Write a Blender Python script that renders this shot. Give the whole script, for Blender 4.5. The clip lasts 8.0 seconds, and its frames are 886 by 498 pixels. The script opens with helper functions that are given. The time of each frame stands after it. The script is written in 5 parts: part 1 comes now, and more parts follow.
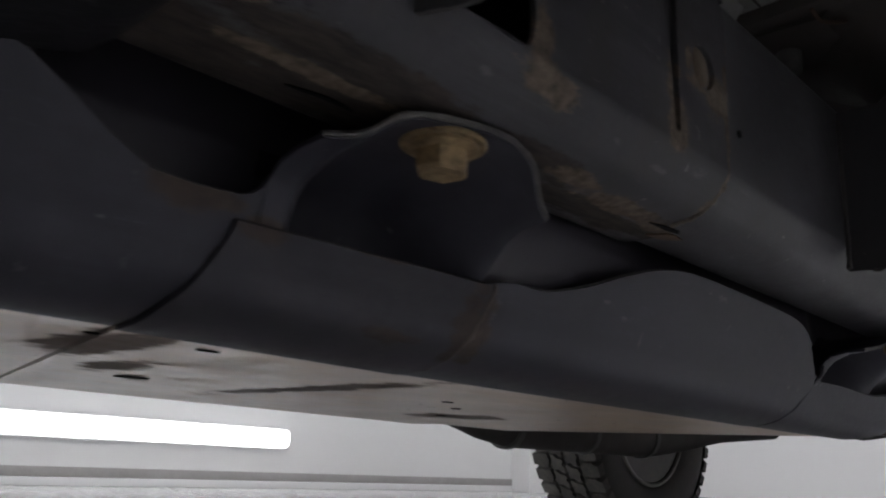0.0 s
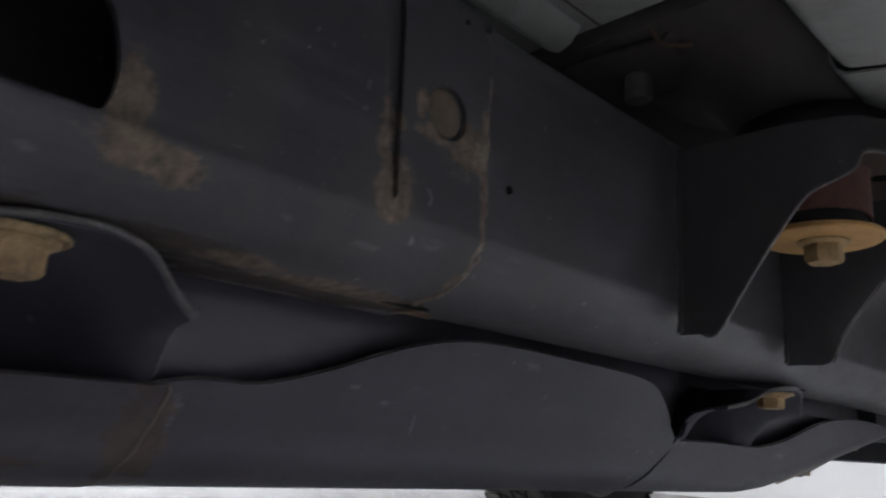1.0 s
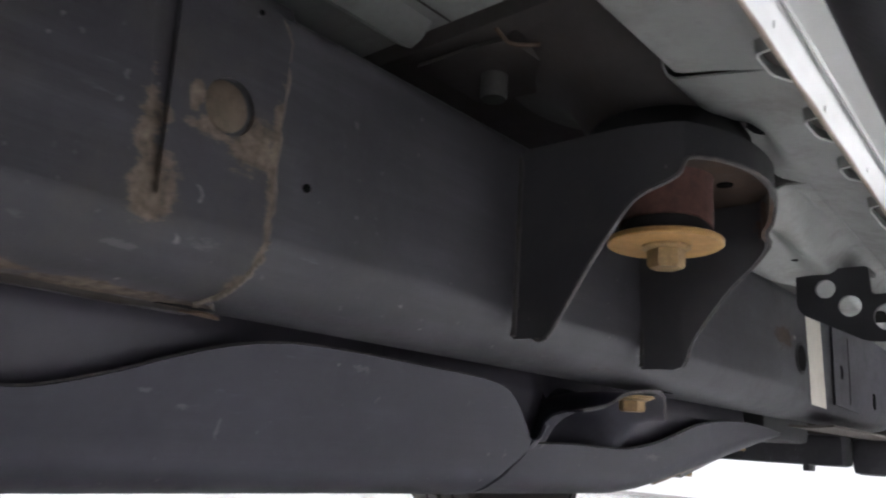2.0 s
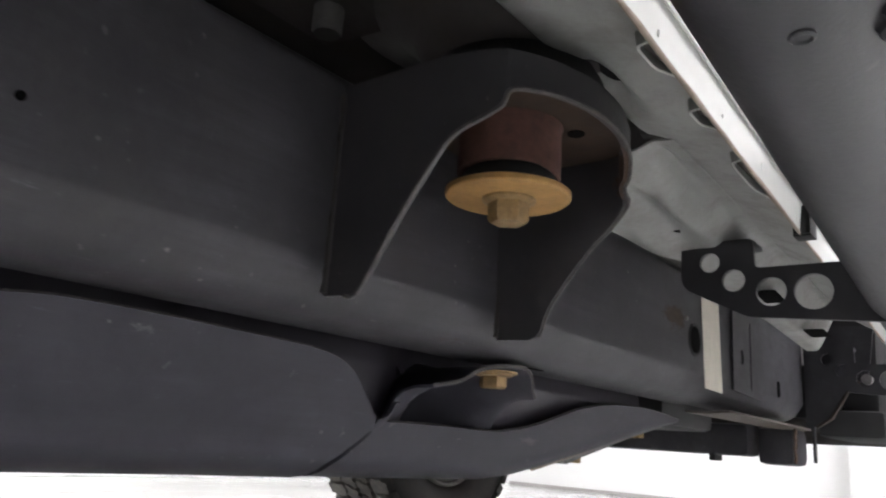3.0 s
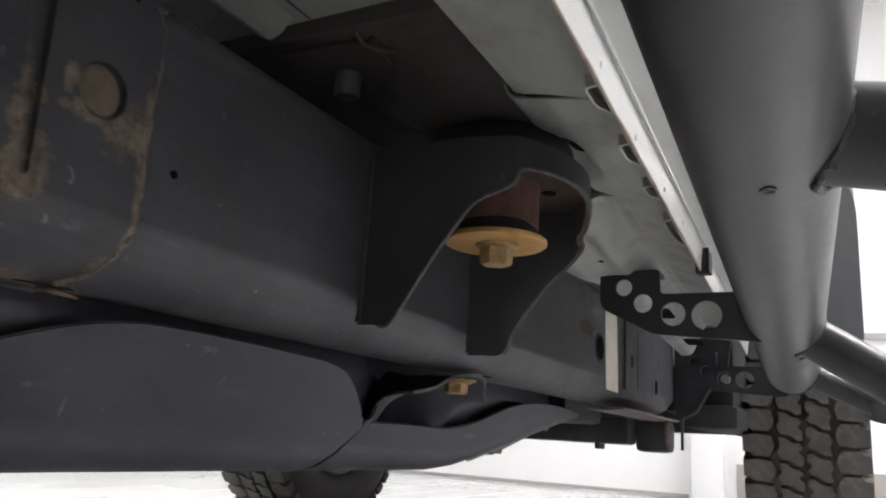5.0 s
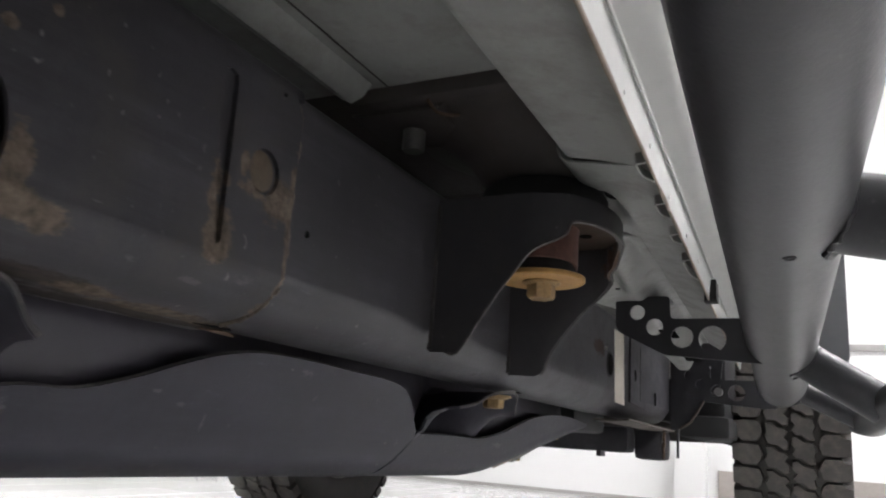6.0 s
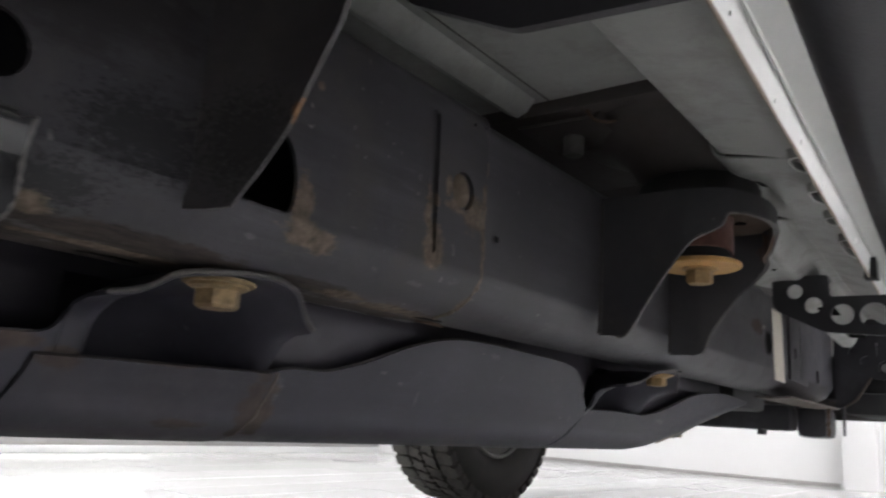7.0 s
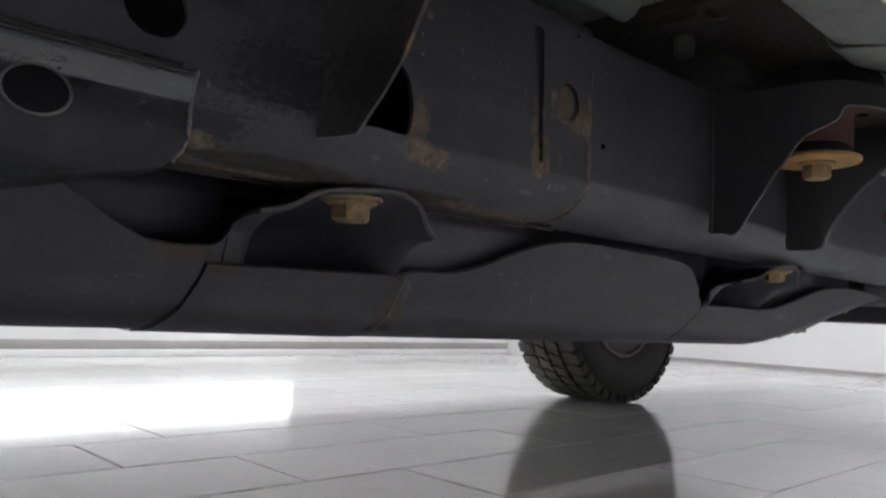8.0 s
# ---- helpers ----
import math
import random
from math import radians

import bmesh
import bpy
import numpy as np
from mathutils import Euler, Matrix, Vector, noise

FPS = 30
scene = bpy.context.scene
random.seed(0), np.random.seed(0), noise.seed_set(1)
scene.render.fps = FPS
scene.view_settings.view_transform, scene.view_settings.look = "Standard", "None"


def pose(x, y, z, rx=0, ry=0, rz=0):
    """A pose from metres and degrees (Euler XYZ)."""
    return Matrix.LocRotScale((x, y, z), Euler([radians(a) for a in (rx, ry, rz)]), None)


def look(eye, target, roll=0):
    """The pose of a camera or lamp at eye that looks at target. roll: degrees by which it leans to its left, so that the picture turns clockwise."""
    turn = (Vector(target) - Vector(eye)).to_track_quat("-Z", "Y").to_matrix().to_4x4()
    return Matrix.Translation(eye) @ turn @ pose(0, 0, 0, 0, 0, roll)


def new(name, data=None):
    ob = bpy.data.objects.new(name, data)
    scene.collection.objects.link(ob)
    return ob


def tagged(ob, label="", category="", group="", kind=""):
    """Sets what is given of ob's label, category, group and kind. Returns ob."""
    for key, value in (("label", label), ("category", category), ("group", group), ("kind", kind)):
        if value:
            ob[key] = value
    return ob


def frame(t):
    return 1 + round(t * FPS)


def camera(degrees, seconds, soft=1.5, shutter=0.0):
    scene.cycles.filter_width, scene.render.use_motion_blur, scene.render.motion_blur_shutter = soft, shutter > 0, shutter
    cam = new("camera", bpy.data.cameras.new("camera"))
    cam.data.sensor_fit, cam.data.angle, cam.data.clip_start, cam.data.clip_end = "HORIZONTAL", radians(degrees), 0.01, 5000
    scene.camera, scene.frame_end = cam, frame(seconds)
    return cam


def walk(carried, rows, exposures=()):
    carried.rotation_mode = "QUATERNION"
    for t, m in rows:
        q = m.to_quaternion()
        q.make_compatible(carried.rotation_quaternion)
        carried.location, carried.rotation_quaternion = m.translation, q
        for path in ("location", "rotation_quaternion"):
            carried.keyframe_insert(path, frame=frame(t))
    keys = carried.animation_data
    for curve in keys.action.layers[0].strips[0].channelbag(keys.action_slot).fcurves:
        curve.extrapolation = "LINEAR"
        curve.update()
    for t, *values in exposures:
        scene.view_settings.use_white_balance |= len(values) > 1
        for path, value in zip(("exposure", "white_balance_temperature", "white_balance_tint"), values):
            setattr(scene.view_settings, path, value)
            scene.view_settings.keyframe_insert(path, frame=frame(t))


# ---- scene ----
cam = camera(60.1, 8.0, soft=2.0, shutter=0.4)
PATH = [
    (0, (0.184, 0.012, 0.209), (-1.214, 1.345, 0.727), 3.2),
    (0.5, (0.206, 0.097, 0.235), (-1.199, 1.43, 0.734), 3.7),
    (1, (0.235, 0.15, 0.279), (-1.15, 1.509, 0.766), 3.5),
    (1.5, (0.268, 0.175, 0.289), (-1.076, 1.574, 0.774), 3.7),
    (2, (0.284, 0.21, 0.29), (-1.02, 1.649, 0.768), 3.9),
    (2.2, (0.294, 0.228, 0.281), (-1.001, 1.664, 0.793), 3.3),
    (3.5, (0.31, 0.334, 0.282), (-0.836, 1.912, 0.727), 5.0),
    (4, (0.313, 0.319, 0.289), (-0.742, 1.958, 0.737), 5.0),
    (4.2, (0.307, 0.287, 0.286), (-0.693, 1.958, 0.741), 4.8),
    (5.3, (0.281, 0.138, 0.285), (-0.614, 1.862, 0.761), 3.8),
    (5.5, (0.275, 0.117, 0.29), (-0.594, 1.853, 0.771), 4.2),
    (6, (0.277, 0.062, 0.287), (-0.604, 1.792, 0.769), 4.1),
    (6.5, (0.284, 0.01, 0.284), (-0.722, 1.671, 0.764), 3.9),
    (7, (0.295, -0.025, 0.276), (-0.892, 1.528, 0.699), 3.6),
    (7.5, (0.302, -0.056, 0.278), (-1.052, 1.385, 0.577), 3.1),
    (8, (0.331, -0.054, 0.271), (-1.111, 1.322, 0.436), 2.6),
]
EXPOSURES = [(0, -1.17, 6300, 11), (0.5, -0.9, 6200, 11), (1.0, -0.56, 6150, 11), (1.5, 0.3, 6100, 11), (2.0, 0.3, 6250, 11), (3.5, 0.05, 6500, 10), (4.2, -0.08, 6500, 10), (5.5, 0.0, 6500, 10), (6.0, -0.13, 6500, 10), (6.5, -0.24, 6480, 10), (7.0, -0.15, 6450, 10), (7.5, -0.3, 6380, 10), (8.0, -0.55, 6350, 10)]
walk(cam, [(t, look(eye, target, roll)) for t, eye, target, roll in PATH], EXPOSURES)

# ---------------------------------------------------------------- light
world = bpy.data.worlds.new("world")
scene.world = world
world.use_nodes = True
world.node_tree.nodes["Background"].inputs["Color"].default_value = (0.9, 0.95, 1.0, 1)
world.node_tree.nodes["Background"].inputs["Strength"].default_value = 0.3
scene.view_settings.exposure = 0.0

FLOOR_MIN, FLOOR_MAX = (-3.28, -8.0), (4.0, 5.2)
CEILING = 3.1


# ---------------------------------------------------------------- materials
def mat_base(name):
    m = bpy.data.materials.new(name)
    m.use_nodes = True
    nt = m.node_tree
    return m, nt, nt.nodes["Principled BSDF"]


def link(nt, a, b):
    nt.links.new(a, b)


def node(nt, kind, **values):
    n = nt.nodes.new(kind)
    for key, value in values.items():
        n.inputs[key].default_value = value
    return n


def noise_tex(nt, coord, scale, detail=6.0, rough=0.6):
    n = node(nt, "ShaderNodeTexNoise", Scale=scale, Detail=detail, Roughness=rough)
    link(nt, coord, n.inputs["Vector"])
    return n.outputs["Fac"]


def ramp(nt, fac, stops):
    r = nt.nodes.new("ShaderNodeValToRGB")
    el = r.color_ramp.elements
    while len(el) < len(stops):
        el.new(0.5)
    for e, (p, c) in zip(el, stops):
        e.position = p
        e.color = (*c, 1) if len(c) == 3 else c
    link(nt, fac, r.inputs["Fac"])
    return r.outputs["Color"]


def maths(nt, op, a, b=None, clamp=False):
    n = nt.nodes.new("ShaderNodeMath")
    n.operation = op
    n.use_clamp = clamp
    for k, v in ((0, a), (1, b)):
        if v is None:
            continue
        if isinstance(v, (int, float)):
            n.inputs[k].default_value = v
        else:
            link(nt, v, n.inputs[k])
    return n.outputs[0]


def mix(nt, fac, a, b):
    n = nt.nodes.new("ShaderNodeMix")
    n.data_type = "RGBA"
    ins = [k for k in n.inputs if k.type == "RGBA"]
    if isinstance(fac, (int, float)):
        n.inputs[0].default_value = fac
    else:
        link(nt, fac, n.inputs[0])
    for k, v in zip(ins, (a, b)):
        if isinstance(v, tuple):
            k.default_value = (*v, 1)
        else:
            link(nt, v, k)
    return [k for k in n.outputs if k.type == "RGBA"][0]


def spots_mask(nt, coord, spots, grain=140.0, cut=0.5):
    """1 inside soft ellipsoids (centre, radii), broken up by noise."""
    total = None
    for (c, r) in spots:
        sub = nt.nodes.new("ShaderNodeVectorMath")
        sub.operation = "SUBTRACT"
        link(nt, coord, sub.inputs[0])
        sub.inputs[1].default_value = c
        div = nt.nodes.new("ShaderNodeVectorMath")
        div.operation = "DIVIDE"
        link(nt, sub.outputs[0], div.inputs[0])
        div.inputs[1].default_value = r
        ln = nt.nodes.new("ShaderNodeVectorMath")
        ln.operation = "LENGTH"
        link(nt, div.outputs[0], ln.inputs[0])
        v = maths(nt, "SUBTRACT", 1.0, ln.outputs["Value"], True)
        total = v if total is None else maths(nt, "MAXIMUM", total, v)
    mp = nt.nodes.new("ShaderNodeMapping")
    mp.inputs["Scale"].default_value = (1.0, 0.45, 1.0)
    link(nt, coord, mp.inputs["Vector"])
    g = noise_tex(nt, mp.outputs["Vector"], grain, 9.0, 0.75)
    s = maths(nt, "ADD", maths(nt, "MULTIPLY", total, 1.3), maths(nt, "MULTIPLY", maths(nt, "SUBTRACT", g, 0.5), 2.4))
    s = maths(nt, "SUBTRACT", s, cut)
    inside = maths(nt, "GREATER_THAN", total, 0.001)
    return maths(nt, "MULTIPLY", maths(nt, "MULTIPLY", s, 4.0, True), inside, True)


def paint(name, base, rough=0.5, vary=0.25, scale=12.0, fine=180.0, bump=0.15, bump_scale=400.0, metallic=0.0, dust=0.0,
          dust_colour=(0.2, 0.17, 0.14), rust=(), rust_colour=((0.10, 0.045, 0.022), (0.26, 0.15, 0.075)), scratch=0.0, spec=0.5, rust_grain=140.0, rust_cut=0.5, speck=0.0, pits=(), scuff=(), scuff_colour=(0.11, 0.105, 0.105), streak=0.0, grime=(), grime_colour=((0.016, 0.013, 0.011), (0.058, 0.044, 0.035)), dark_patch=(), dark_patch_colour=(0.016, 0.014, 0.0145)):
    m, nt, bs = mat_base(name)
    tc = nt.nodes.new("ShaderNodeTexCoord")
    co = tc.outputs["Object"]
    big = noise_tex(nt, co, scale, 5.0, 0.6)
    small = noise_tex(nt, co, fine, 4.0, 0.65)
    lo = tuple(c * (1 - vary) for c in base)
    hi = tuple(min(1.0, c * (1 + vary)) for c in base)
    both = maths(nt, "ADD", maths(nt, "MULTIPLY", big, 0.65), maths(nt, "MULTIPLY", small, 0.35))
    col = ramp(nt, both, [(0.3, lo), (0.7, hi)])
    rg = maths(nt, "ADD", rough - 0.08, maths(nt, "MULTIPLY", small, 0.16))
    if dust:
        d = maths(nt, "MULTIPLY", maths(nt, "SUBTRACT", noise_tex(nt, co, scale * 2.3, 9.0, 0.72), 0.48), 5.0, True)
        d = maths(nt, "MULTIPLY", d, dust)
        col = mix(nt, d, col, dust_colour)
        rg = maths(nt, "ADD", rg, maths(nt, "MULTIPLY", d, 0.3), True)
    if streak:
        sm = nt.nodes.new("ShaderNodeMapping")
        sm.inputs["Scale"].default_value = (1.0, 0.06, 1.0)
        link(nt, co, sm.inputs["Vector"])
        wide = maths(nt, "MULTIPLY", maths(nt, "SUBTRACT", noise_tex(nt, sm.outputs["Vector"], 70.0, 8.0, 0.7), 0.42), 3.5, True)
        patch = maths(nt, "MULTIPLY", maths(nt, "SUBTRACT", noise_tex(nt, co, 16.0, 4.0, 0.6), 0.40), 3.0, True)
        col = mix(nt, maths(nt, "MULTIPLY", maths(nt, "MULTIPLY", wide, patch), streak), col, tuple(min(1, c * 1.9) for c in base))
    if scratch:
        st = nt.nodes.new("ShaderNodeMapping")
        st.inputs["Scale"].default_value = (1.0, 0.12, 1.0)
        link(nt, co, st.inputs["Vector"])
        sc = maths(nt, "MULTIPLY", maths(nt, "SUBTRACT", noise_tex(nt, st.outputs["Vector"], 160.0, 10.0, 0.75), 0.63), 14.0, True)
        col = mix(nt, maths(nt, "MULTIPLY", sc, scratch), col, tuple(min(1, c * 3.2) for c in base))
    height = noise_tex(nt, co, bump_scale, 3.0, 0.6)
    if speck:
        sp = maths(nt, "MULTIPLY", maths(nt, "SUBTRACT", noise_tex(nt, co, 150.0, 1.5, 0.5), 0.70), 14.0, True)
        sp = maths(nt, "MULTIPLY", sp, maths(nt, "MULTIPLY", maths(nt, "SUBTRACT", noise_tex(nt, co, 13.0, 2.0), 0.45), 6.0, True))
        col = mix(nt, maths(nt, "MULTIPLY", sp, speck), col, (0.17, 0.165, 0.16))
    if scuff:
        k = spots_mask(nt, co, scuff, 240.0, 0.85)
        col = mix(nt, maths(nt, "MULTIPLY", k, 0.5), col, scuff_colour)
    if grime:
        k = spots_mask(nt, co, grime, 70.0, 0.25)
        gm = nt.nodes.new("ShaderNodeMapping")
        gm.inputs["Scale"].default_value = (1.0, 0.22, 1.0)
        link(nt, co, gm.inputs["Vector"])
        gc = ramp(nt, noise_tex(nt, gm.outputs["Vector"], 230.0, 7.0, 0.7), [(0.36, grime_colour[0]), (0.66, grime_colour[1])])
        col = mix(nt, maths(nt, "MULTIPLY", k, 0.8), col, gc)
        rg = maths(nt, "ADD", rg, maths(nt, "MULTIPLY", k, 0.3), True)
    if dark_patch:
        k = spots_mask(nt, co, dark_patch, 26.0, 0.12)
        col = mix(nt, maths(nt, "MULTIPLY", k, 0.65), col, dark_patch_colour)
    if pits:
        k = spots_mask(nt, co, pits, 480.0, 0.72)
        col = mix(nt, maths(nt, "MULTIPLY", k, 0.9), col, tuple(c * 0.35 for c in base))
        height = maths(nt, "SUBTRACT", height, maths(nt, "MULTIPLY", k, 1.6))
    if rust:
        k = spots_mask(nt, co, rust, rust_grain, rust_cut)
        rc = ramp(nt, noise_tex(nt, co, 150.0, 6.0, 0.6), [(0.30, rust_colour[0]), (0.70, rust_colour[1])])
        col = mix(nt, maths(nt, "MULTIPLY", k, 0.88), col, rc)
        rg = maths(nt, "ADD", rg, maths(nt, "MULTIPLY", k, 0.35), True)
        height = maths(nt, "ADD", height, maths(nt, "MULTIPLY", maths(nt, "MULTIPLY", k, noise_tex(nt, co, 500.0, 4.0)), 1.2))
    link(nt, col, bs.inputs["Base Color"])
    link(nt, rg, bs.inputs["Roughness"])
    bs.inputs["Metallic"].default_value = metallic
    bs.inputs["Specular IOR Level"].default_value = spec
    b = node(nt, "ShaderNodeBump", Strength=bump, Distance=0.0006)
    link(nt, height, b.inputs["Height"])
    link(nt, b.outputs["Normal"], bs.inputs["Normal"])
    return m


RAIL_RUST = [((0.003, 0.235, 0.378), (0.012, 0.011, 0.026)), ((-0.002, 0.246, 0.3630), (0.030, 0.032, 0.011)),
             ((0.003, 0.3475, 0.381), (0.012, 0.016, 0.026)), ((0.003, 0.343, 0.40), (0.010, 0.010, 0.044)),
             ((0.003, 0.391, 0.411), (0.012, 0.020, 0.024)), ((0.003, 0.370, 0.412), (0.012, 0.016, 0.009)), ((0.003, 0.3595, 0.424), (0.012, 0.005, 0.014)),
             ((0.003, 0.403, 0.410), (0.012, 0.008, 0.050)), ((0.003, 0.404, 0.372), (0.020, 0.006, 0.045)), ((-0.010, 0.400, 0.350), (0.016, 0.014, 0.010)),
             ((-0.030, 0.345, 0.3405), (0.013, 0.070, 0.006)), ((-0.026, 0.300, 0.3412), (0.011, 0.040, 0.006)), ((-0.035, 0.388, 0.340), (0.014, 0.026, 0.006)),
             ((-0.034, 0.150, 0.3400), (0.007, 0.060, 0.006)), ((-0.012, 0.108, 0.348), (0.012, 0.016, 0.007)), ((-0.031, 0.225, 0.3402), (0.006, 0.050, 0.006)),
             ((0.003, 0.222, 0.432), (0.01, 0.006, 0.006)), ((0.003, 0.24, 0.446), (0.01, 0.005, 0.005))]
RAIL_GRIME = [((-0.045, 0.05, 0.340), (0.032, 0.16, 0.009)), ((-0.045, 0.20, 0.340), (0.030, 0.14, 0.009)), ((-0.046, 0.34, 0.340), (0.018, 0.09, 0.006)),
              ((-0.021, 0.165, 0.3425), (0.016, 0.085, 0.010)), ((-0.060, 0.12, 0.338), (0.03, 0.12, 0.010)), ((-0.022, 0.265, 0.342), (0.012, 0.05, 0.007))]
RAIL_SCUFF = [((0.003, 0.254, 0.410), (0.02, 0.006, 0.004)), ((0.003, 0.271, 0.422), (0.02, 0.005, 0.004)), ((0.003, 0.277, 0.394), (0.02, 0.004, 0.003)), ((0.003, 0.292, 0.378), (0.02, 0.003, 0.004)), ((0.0, 0.304, 0.357), (0.02, 0.012, 0.004)),
              ((0.003, 0.274, 0.375), (0.02, 0.009, 0.002)), ((-0.004, 0.375, 0.362), (0.02, 0.022, 0.008)), ((-0.004, 0.34, 0.355), (0.02, 0.02, 0.005)), ((-0.006, 0.21, 0.356), (0.02, 0.014, 0.006)), ((0.003, 0.31, 0.43), (0.02, 0.003, 0.004))]
# two soft patches darken the upper rear stretch of the rail face
M_SLEEVE = paint("chassis paint with rust", (0.0390, 0.0375, 0.0430), 0.48, 0.22, 9.0, 160.0, 0.25, 380.0, dust=0.55, dust_colour=(0.062, 0.057, 0.052), rust=RAIL_RUST, rust_colour=((0.050, 0.039, 0.031), (0.190, 0.152, 0.114)), scratch=0.3, rust_grain=110.0, rust_cut=0.40, speck=0.8, streak=1.0, spec=0.26, scuff=RAIL_SCUFF, grime=RAIL_GRIME, dark_patch=[((0.003, 0.02, 0.445), (0.03, 0.17, 0.06)), ((0.003, -0.15, 0.43), (0.03, 0.20, 0.07))], pits=[((0.004, 0.145, 0.385), (0.05, 0.085, 0.05)), ((0.0, 0.11, 0.355), (0.05, 0.06, 0.03))])
M_RAIL = paint("chassis paint", (0.040, 0.039, 0.044), 0.42, 0.2, 8.0, 150.0, 0.2, 380.0, dust=0.3, dust_colour=(0.065, 0.062, 0.06),
               rust=[((0.0, 1.10, 0.425), (0.01, 0.05, 0.02)), ((0.0, 0.745, 0.347), (0.03, 0.07, 0.008)), ((0.0, 1.5, 0.345), (0.05, 0.2, 0.012))], rust_colour=((0.055, 0.042, 0.034), (0.10, 0.073, 0.052)), streak=1.0, spec=0.28, scratch=0.4, speck=0.8)
M_BRACKET = paint("bracket paint", (0.032, 0.031, 0.035), 0.45, 0.2, 14.0, 200.0, 0.2, 420.0, dust=0.3, dust_colour=(0.066, 0.058, 0.052), speck=0.5,
                  rust=[((0.105, 0.735, 0.455), (0.035, 0.05, 0.03)), ((0.08, 0.62, 0.462), (0.02, 0.02, 0.012)),
                        ((0.052, 0.184, 0.402), (0.012, 0.01, 0.012)), ((0.06, 0.69, 0.472), (0.07, 0.07, 0.01))], rust_colour=((0.06, 0.036, 0.026), (0.12, 0.075, 0.05)))
M_SKID = paint("skid paint", (0.0325, 0.0315, 0.0415), 0.46, 0.16, 7.0, 120.0, 0.12, 450.0, dust=0.2, dust_colour=(0.062, 0.058, 0.066), scratch=0.25,
               rust=[((-0.08, 0.135, 0.298), (0.04, 0.035, 0.012)), ((-0.08, 0.165, 0.292), (0.03, 0.02, 0.012)), ((-0.09, 0.300, 0.278), (0.04, 0.018, 0.04))],
               rust_colour=((0.046, 0.036, 0.032), (0.074, 0.056, 0.046)), rust_grain=45.0, rust_cut=0.5, speck=0.6, streak=0.5, spec=0.27,
               scuff=[((-0.083, 0.4445, 0.288), (0.05, 0.004, 0.020)), ((-0.08, 0.398, 0.303), (0.05, 0.014, 0.005)), ((-0.08, 0.42, 0.297), (0.05, 0.010, 0.004)), ((-0.075, 0.53, 0.327), (0.05, 0.03, 0.008)), ((-0.085, 0.305, 0.285), (0.05, 0.010, 0.03)), ((-0.085, 0.19, 0.285), (0.05, 0.02, 0.012)), ((-0.085, 0.25, 0.275), (0.05, 0.03, 0.012)), ((-0.08, 0.95, 0.285), (0.05, 0.04, 0.01))], scuff_colour=(0.105, 0.098, 0.105))
M_OVERLAY = paint("dusty overlay paint", (0.0345, 0.0330, 0.0410), 0.52, 0.2, 8.0, 120.0, 0.15, 420.0, dust=0.5, dust_colour=(0.064, 0.057, 0.062), scratch=0.3,
                  rust=[((-0.08, 0.165, 0.292), (0.03, 0.022, 0.012)), ((-0.09, 0.290, 0.275), (0.05, 0.020, 0.05)), ((-0.08, 0.22, 0.2945), (0.03, 0.06, 0.004)), ((-0.09, 0.245, 0.262), (0.04, 0.04, 0.006))],
                  rust_colour=((0.044, 0.035, 0.033), (0.068, 0.053, 0.046)), rust_grain=60.0, rust_cut=0.6, speck=0.6, streak=0.6, spec=0.26)
M_SKID_UNDER = paint("skid underside", (0.46, 0.36, 0.275), 0.30, 0.32, 9.0, 60.0, 0.3, 200.0, dust=0.8, dust_colour=(0.64, 0.53, 0.43), spec=0.55, scratch=0.5, streak=0.5,
                     rust=[((-0.20, 0.150, 0.253), (0.16, 0.035, 0.03)), ((-0.30, 0.20, 0.253), (0.10, 0.03, 0.03)), ((-0.28, 0.335, 0.252), (0.25, 0.030, 0.03)), ((-0.4, 0.6, 0.25), (0.10, 0.08, 0.03))], rust_colour=((0.06, 0.042, 0.036), (0.13, 0.092, 0.075)), rust_grain=40.0)
M_EDGE = paint("bare sheet edge", (0.095, 0.092, 0.09), 0.5, 0.3, 60.0, 300.0, 0.2, 500.0)
M_GOLD = paint("yellow zinc", (0.37, 0.21, 0.068), 0.55, 0.3, 60.0, 400.0, 0.35, 700.0, dust=0.35, dust_colour=(0.26, 0.19, 0.12), metallic=0.25)
M_BOLT = paint("zinc bolt", (0.29, 0.195, 0.092), 0.55, 0.45, 80.0, 400.0, 0.3, 700.0, dust=0.4, dust_colour=(0.2, 0.15, 0.1), metallic=0.4)
M_STEEL = paint("dull steel", (0.28, 0.27, 0.26), 0.45, 0.3, 50.0, 300.0, 0.2, 600.0, metallic=0.6)
M_RUSTY = paint("red rust", (0.088, 0.038, 0.029), 0.75, 0.5, 40.0, 220.0, 0.5, 500.0, dust=0.55, dust_colour=(0.050, 0.036, 0.031))
M_RUBBER = paint("black rubber", (0.018, 0.018, 0.019), 0.6, 0.2, 40.0, 200.0, 0.2, 500.0)
M_PLASTIC = paint("black plastic", (0.033, 0.030, 0.040), 0.5, 0.2, 12.0, 120.0, 0.15, 400.0, dust=0.2, dust_colour=(0.05, 0.048, 0.048))
M_BODY = paint("body underside paint", (0.265, 0.27, 0.258), 0.45, 0.16, 9.0, 140.0, 0.15, 320.0, dust=0.55, dust_colour=(0.165, 0.155, 0.142), speck=0.3,
               rust=[((0.05, 0.985, 0.489), (0.035, 0.03, 0.012)), ((0.03, 1.60, 0.46), (0.1, 0.05, 0.03)), ((0.15, 0.62, 0.508), (0.02, 0.012, 0.02))], rust_colour=((0.14, 0.085, 0.055), (0.25, 0.17, 0.12)))
